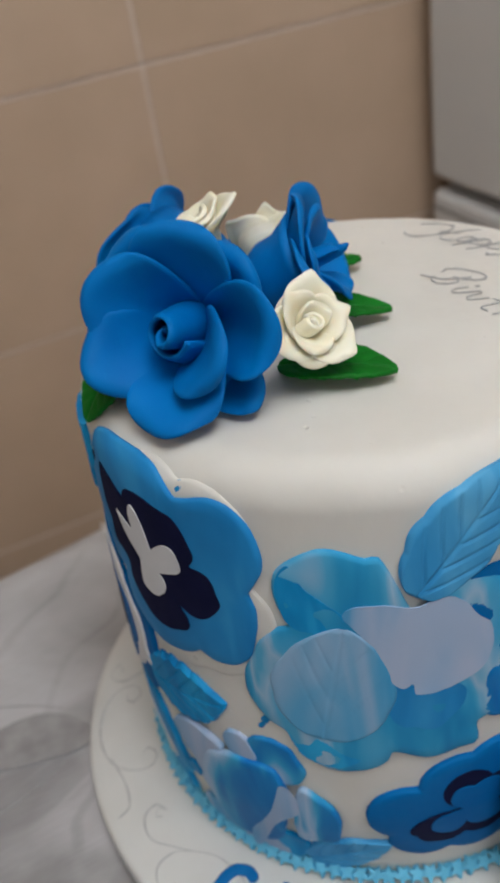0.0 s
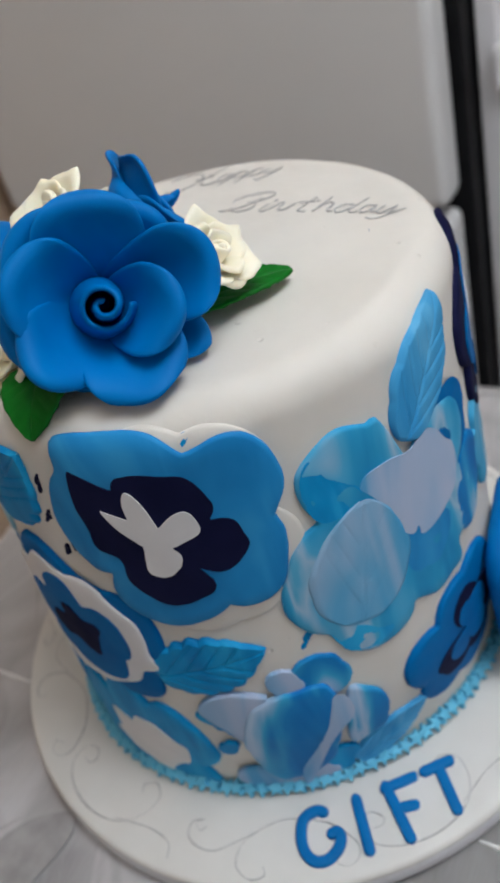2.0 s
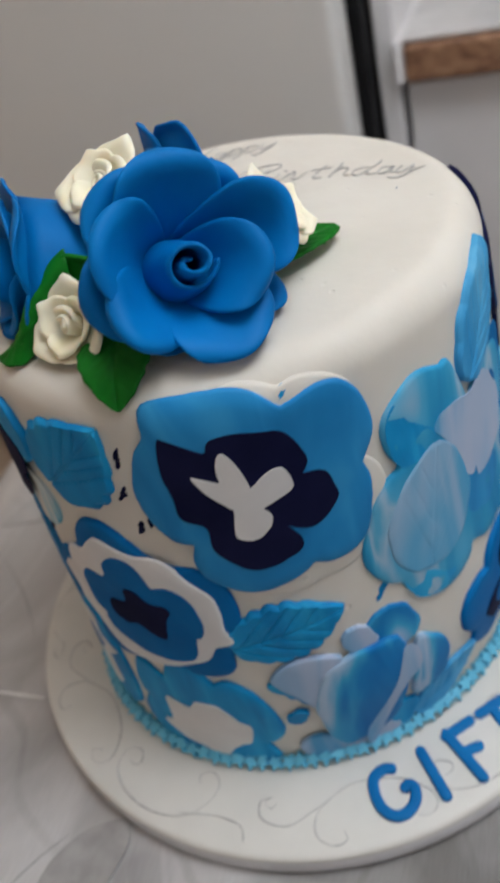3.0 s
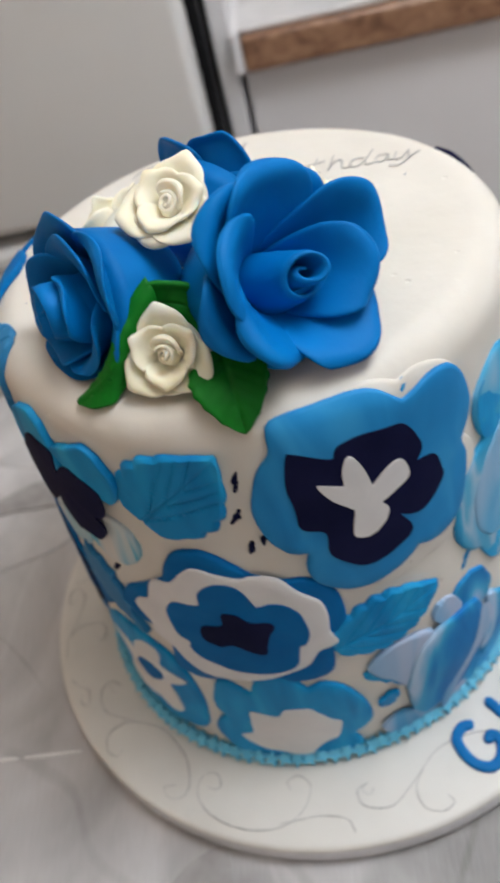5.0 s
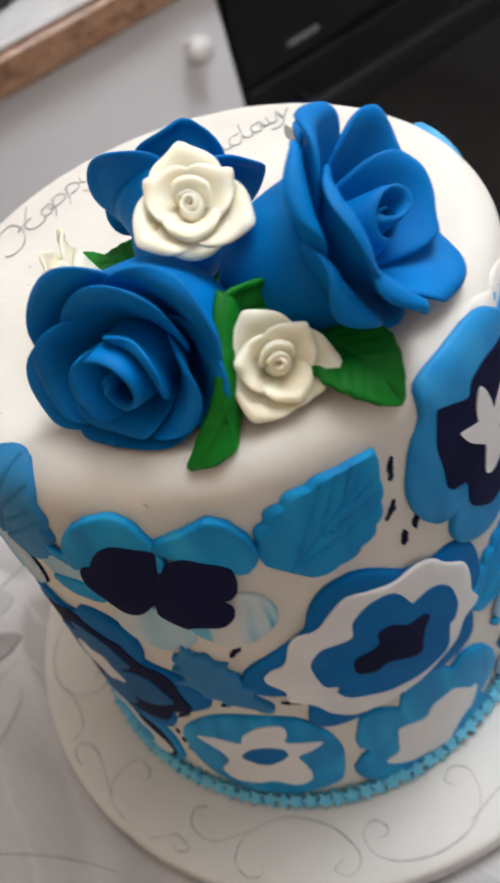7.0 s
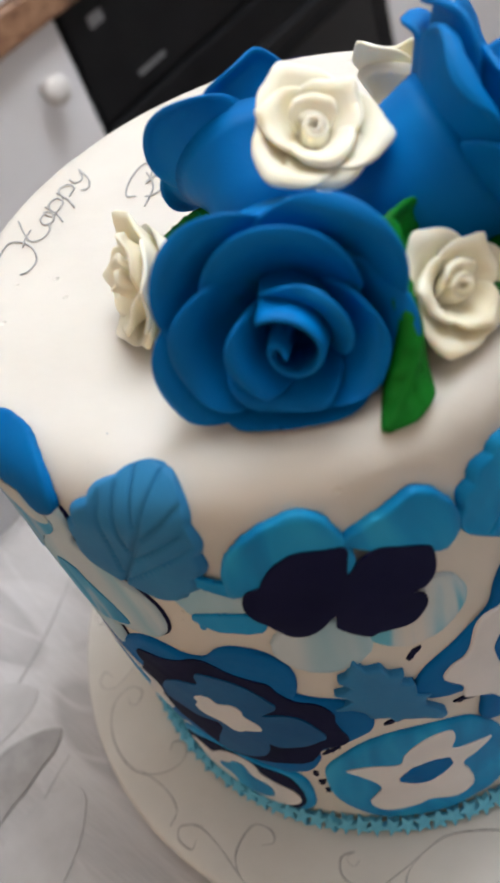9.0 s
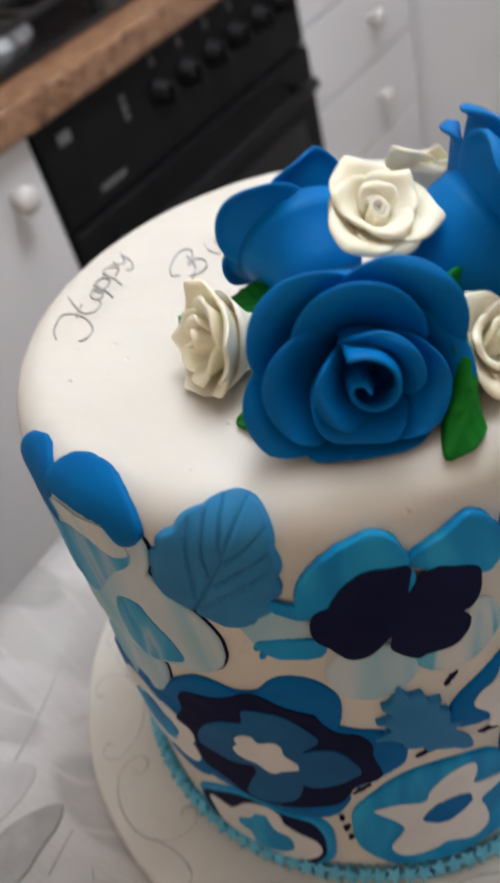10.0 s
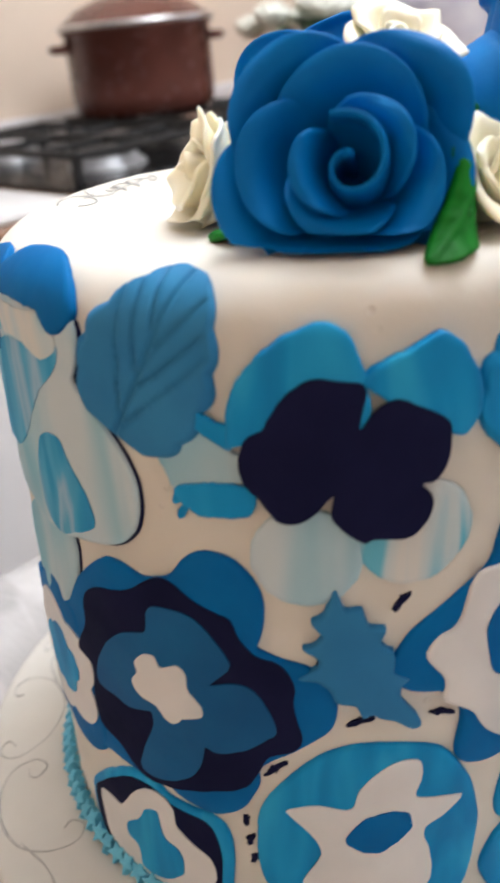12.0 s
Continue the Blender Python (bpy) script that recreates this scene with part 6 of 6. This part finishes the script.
for k in range(9):
    a, r = 2.4 * k, 0.03 + 0.125 * math.sqrt(k / 9)
    hx, hy, hz = VX + r * math.cos(a), VY + r * math.sin(a), 0.15 + 0.185 - 0.4 * r + rb.uniform(-0.02, 0.03)
    stem = part("stem", tube([(VX + 0.01 * math.cos(a), VY + 0.01 * math.sin(a), 0.19), (VX + 0.4 * (hx - VX), VY + 0.4 * (hy - VY), 0.27), (hx, hy, hz - 0.008)], 0.002, 5), FOLIAGE, bouquet, "", True)
    bm = bmesh.new()
    for layer, (n, rad, lift) in enumerate(((5, 0.037, 0.0), (5, 0.029, 0.010), (4, 0.018, 0.020))):
        for q in range(n):
            b = 2 * math.pi * (q + 0.5 * layer) / n
            c = Vector((hx + rad * 0.55 * math.cos(b), hy + rad * 0.55 * math.sin(b), hz + lift))
            bmesh.ops.create_icosphere(bm, subdivisions=2, radius=rad * 0.62, matrix=Matrix.Translation(c) @ Matrix.Rotation(b, 4, "Z") @ Matrix.Rotation(0.7, 4, "Y") @ Matrix.Diagonal((0.35, 1, 1, 1)))
    part("bloom", bm, PETAL, stem, "white bloom", True)
for k in range(210):
    a, r, h = rb.uniform(0, 6.28), rb.uniform(0.015, 0.12), rb.uniform(0.235, 0.325)
    c = Vector((VX + r * math.cos(a), VY + r * math.sin(a), h - 0.35 * r))
    d = Vector((math.cos(a), math.sin(a), rb.uniform(-0.3, 0.6))).normalized() * rb.uniform(0.035, 0.055)
    s = d.cross(Vector((0, 0, 1))).normalized() * 0.017
    vs, fs = sheet(lambda u, v, c=c, d=d, s=s: c + d * v + s * (2 * u - 1) * math.sin(math.pi * (0.02 + 0.96 * v)) + Vector((0, 0, 0.008 * math.sin(math.pi * v))), 5, 7, 0.0008)
    hang(new("leaf", mesh_of("leaf", vs, fs, True, [FOLIAGE])), bouquet)

ORANGE = mottled("box_orange", (0.42, 0.18, 0.05), (0.52, 0.24, 0.08), 20, 0.5)
carton = thing("carton", "small orange and white carton leaning on the vase", "box", at=(0.85, -1.15, 0.15))
bm = box(-0.052, 0.050, -0.022, 0.022, 0, 0.075, 0.002)
bm.transform(Matrix.Translation((0.845, -1.150, 0.1508)) @ Matrix.Rotation(0.5, 4, "Z"))
part("box", bm, ORANGE, carton)
bm = box(0.004, 0.0505, -0.0225, 0.0225, 0.002, 0.073, 0.001)
bm.transform(Matrix.Translation((0.845, -1.150, 0.1508)) @ Matrix.Rotation(0.5, 4, "Z"))
part("label_panel", bm, WRAP, carton, "white printed panel")

LILAC = mottled("lilac_print", (0.74, 0.73, 0.76), (0.40, 0.38, 0.52), 11, 0.25, 0.35, 0.2, 60, 0.002, detail=3)
bowl = thing("wrapped_bowl", "large pale bowl with lilac pattern on the worktop", "bowl", at=(0.78, -1.43, 0.15))
part("bowl_body", lathe([(0, 0.0005), (0.078, 0.0005), (0.090, 0.006), (0.124, 0.05), (0.144, 0.11), (0.158, 0.17), (0.163, 0.19), (0.158, 0.191), (0.118, 0.055), (0, 0.02)], 48, (0.780, -1.428, 0.15)), LILAC, bowl, "", True)
cloth2 = thing("folded_cloth", "crumpled lilac and white cloth on the worktop", "cloth", at=(0.42, -1.55, 0.15))
bm = bmesh.new()
bmesh.ops.create_icosphere(bm, subdivisions=5, radius=1.0)
for v in bm.verts:
    f = 1 + 0.30 * noise.noise(v.co * 2.2) + 0.14 * noise.noise(v.co * 6)
    v.co = Vector((0.49 + 0.15 * v.co.x * f, -1.56 + 0.12 * v.co.y * f, 0.1505 + max(0, 0.075 * (v.co.z * f + 0.55))))
part("fabric", bm, LILAC, cloth2, "", True)

# small things near the corner
TEAL_PLASTIC = mottled("teal_plastic", (0.05, 0.26, 0.26), (0.07, 0.32, 0.31), 20, 0.3, 0.4, 0.1, 100, 0.0005)
PURPLE = mottled("purple_plastic", (0.10, 0.04, 0.20), (0.14, 0.06, 0.26), 20, 0.3, 0.4, 0.1, 100, 0.0005)
bottle = thing("plastic_bottle", "teal plastic bottle with purple cap behind the cloth", "bottle", at=(0.36, -1.85, 0.15))
part("bottle_body", lathe([(0, 0.0005), (0.036, 0.0005), (0.040, 0.006), (0.040, 0.15), (0.034, 0.18), (0.016, 0.20), (0.016, 0.212), (0, 0.212)], 32, (0.36, -1.85, 0.15)), TEAL_PLASTIC, bottle, "", True)
part("label_band", lathe([(0.0404, 0.045), (0.0408, 0.047), (0.0408, 0.125), (0.0404, 0.127)], 32, (0.36, -1.85, 0.15)), WRAP, bottle, "white label", True)
part("cap", lathe([(0.0165, 0.205), (0.020, 0.207), (0.019, 0.245), (0.016, 0.248), (0, 0.248)], 24, (0.36, -1.85, 0.15)), PURPLE, bottle, "purple cap", True)
CLEAR = bpy.data.materials.new("clear_glass")
CLEAR.use_nodes = True
for key, value in (("Transmission Weight", 1.0), ("Roughness", 0.03), ("IOR", 1.45)):
    CLEAR.node_tree.nodes["Principled BSDF"].inputs[key].default_value = value
GX, GY = 0.745, -1.195
glass = thing("drinking_glass", "small clear drinking glass near the carton", "glass", at=(GX, GY, 0.15))
part("tumbler", lathe([(0, 0.0005), (0.021, 0.0005), (0.023, 0.003), (0.027, 0.042), (0.0275, 0.043), (0.0255, 0.043), (0.0215, 0.007), (0, 0.006)], 32, (GX, GY, 0.15)), CLEAR, glass, "", True)

# ---- tiles of the north wall ----
TW, TH, GAP = 0.60, 0.2995, 0.0046
tv = box(-TW / 2 + GAP / 2, TW / 2 - GAP / 2, -0.0022, 0.0, -TH / 2 + GAP / 2, TH / 2 - GAP / 2, 0.0006, 1)
tile_mesh = bpy.data.meshes.new("tile")
bmesh.ops.recalc_face_normals(tv, faces=tv.faces)
tv.to_mesh(tile_mesh)
tv.free()
tile_mesh.materials.append(TILE)
for i in range(-3, 1):
    for j in range(-3, 5):
        ob = new("tile", tile_mesh)
        ob.parent = north
        ob.matrix_basis = Matrix.Translation((0.165 + TW * (i + 0.5), WY1 - 0.0005, 0.2455 + TH * (j + 0.5)))
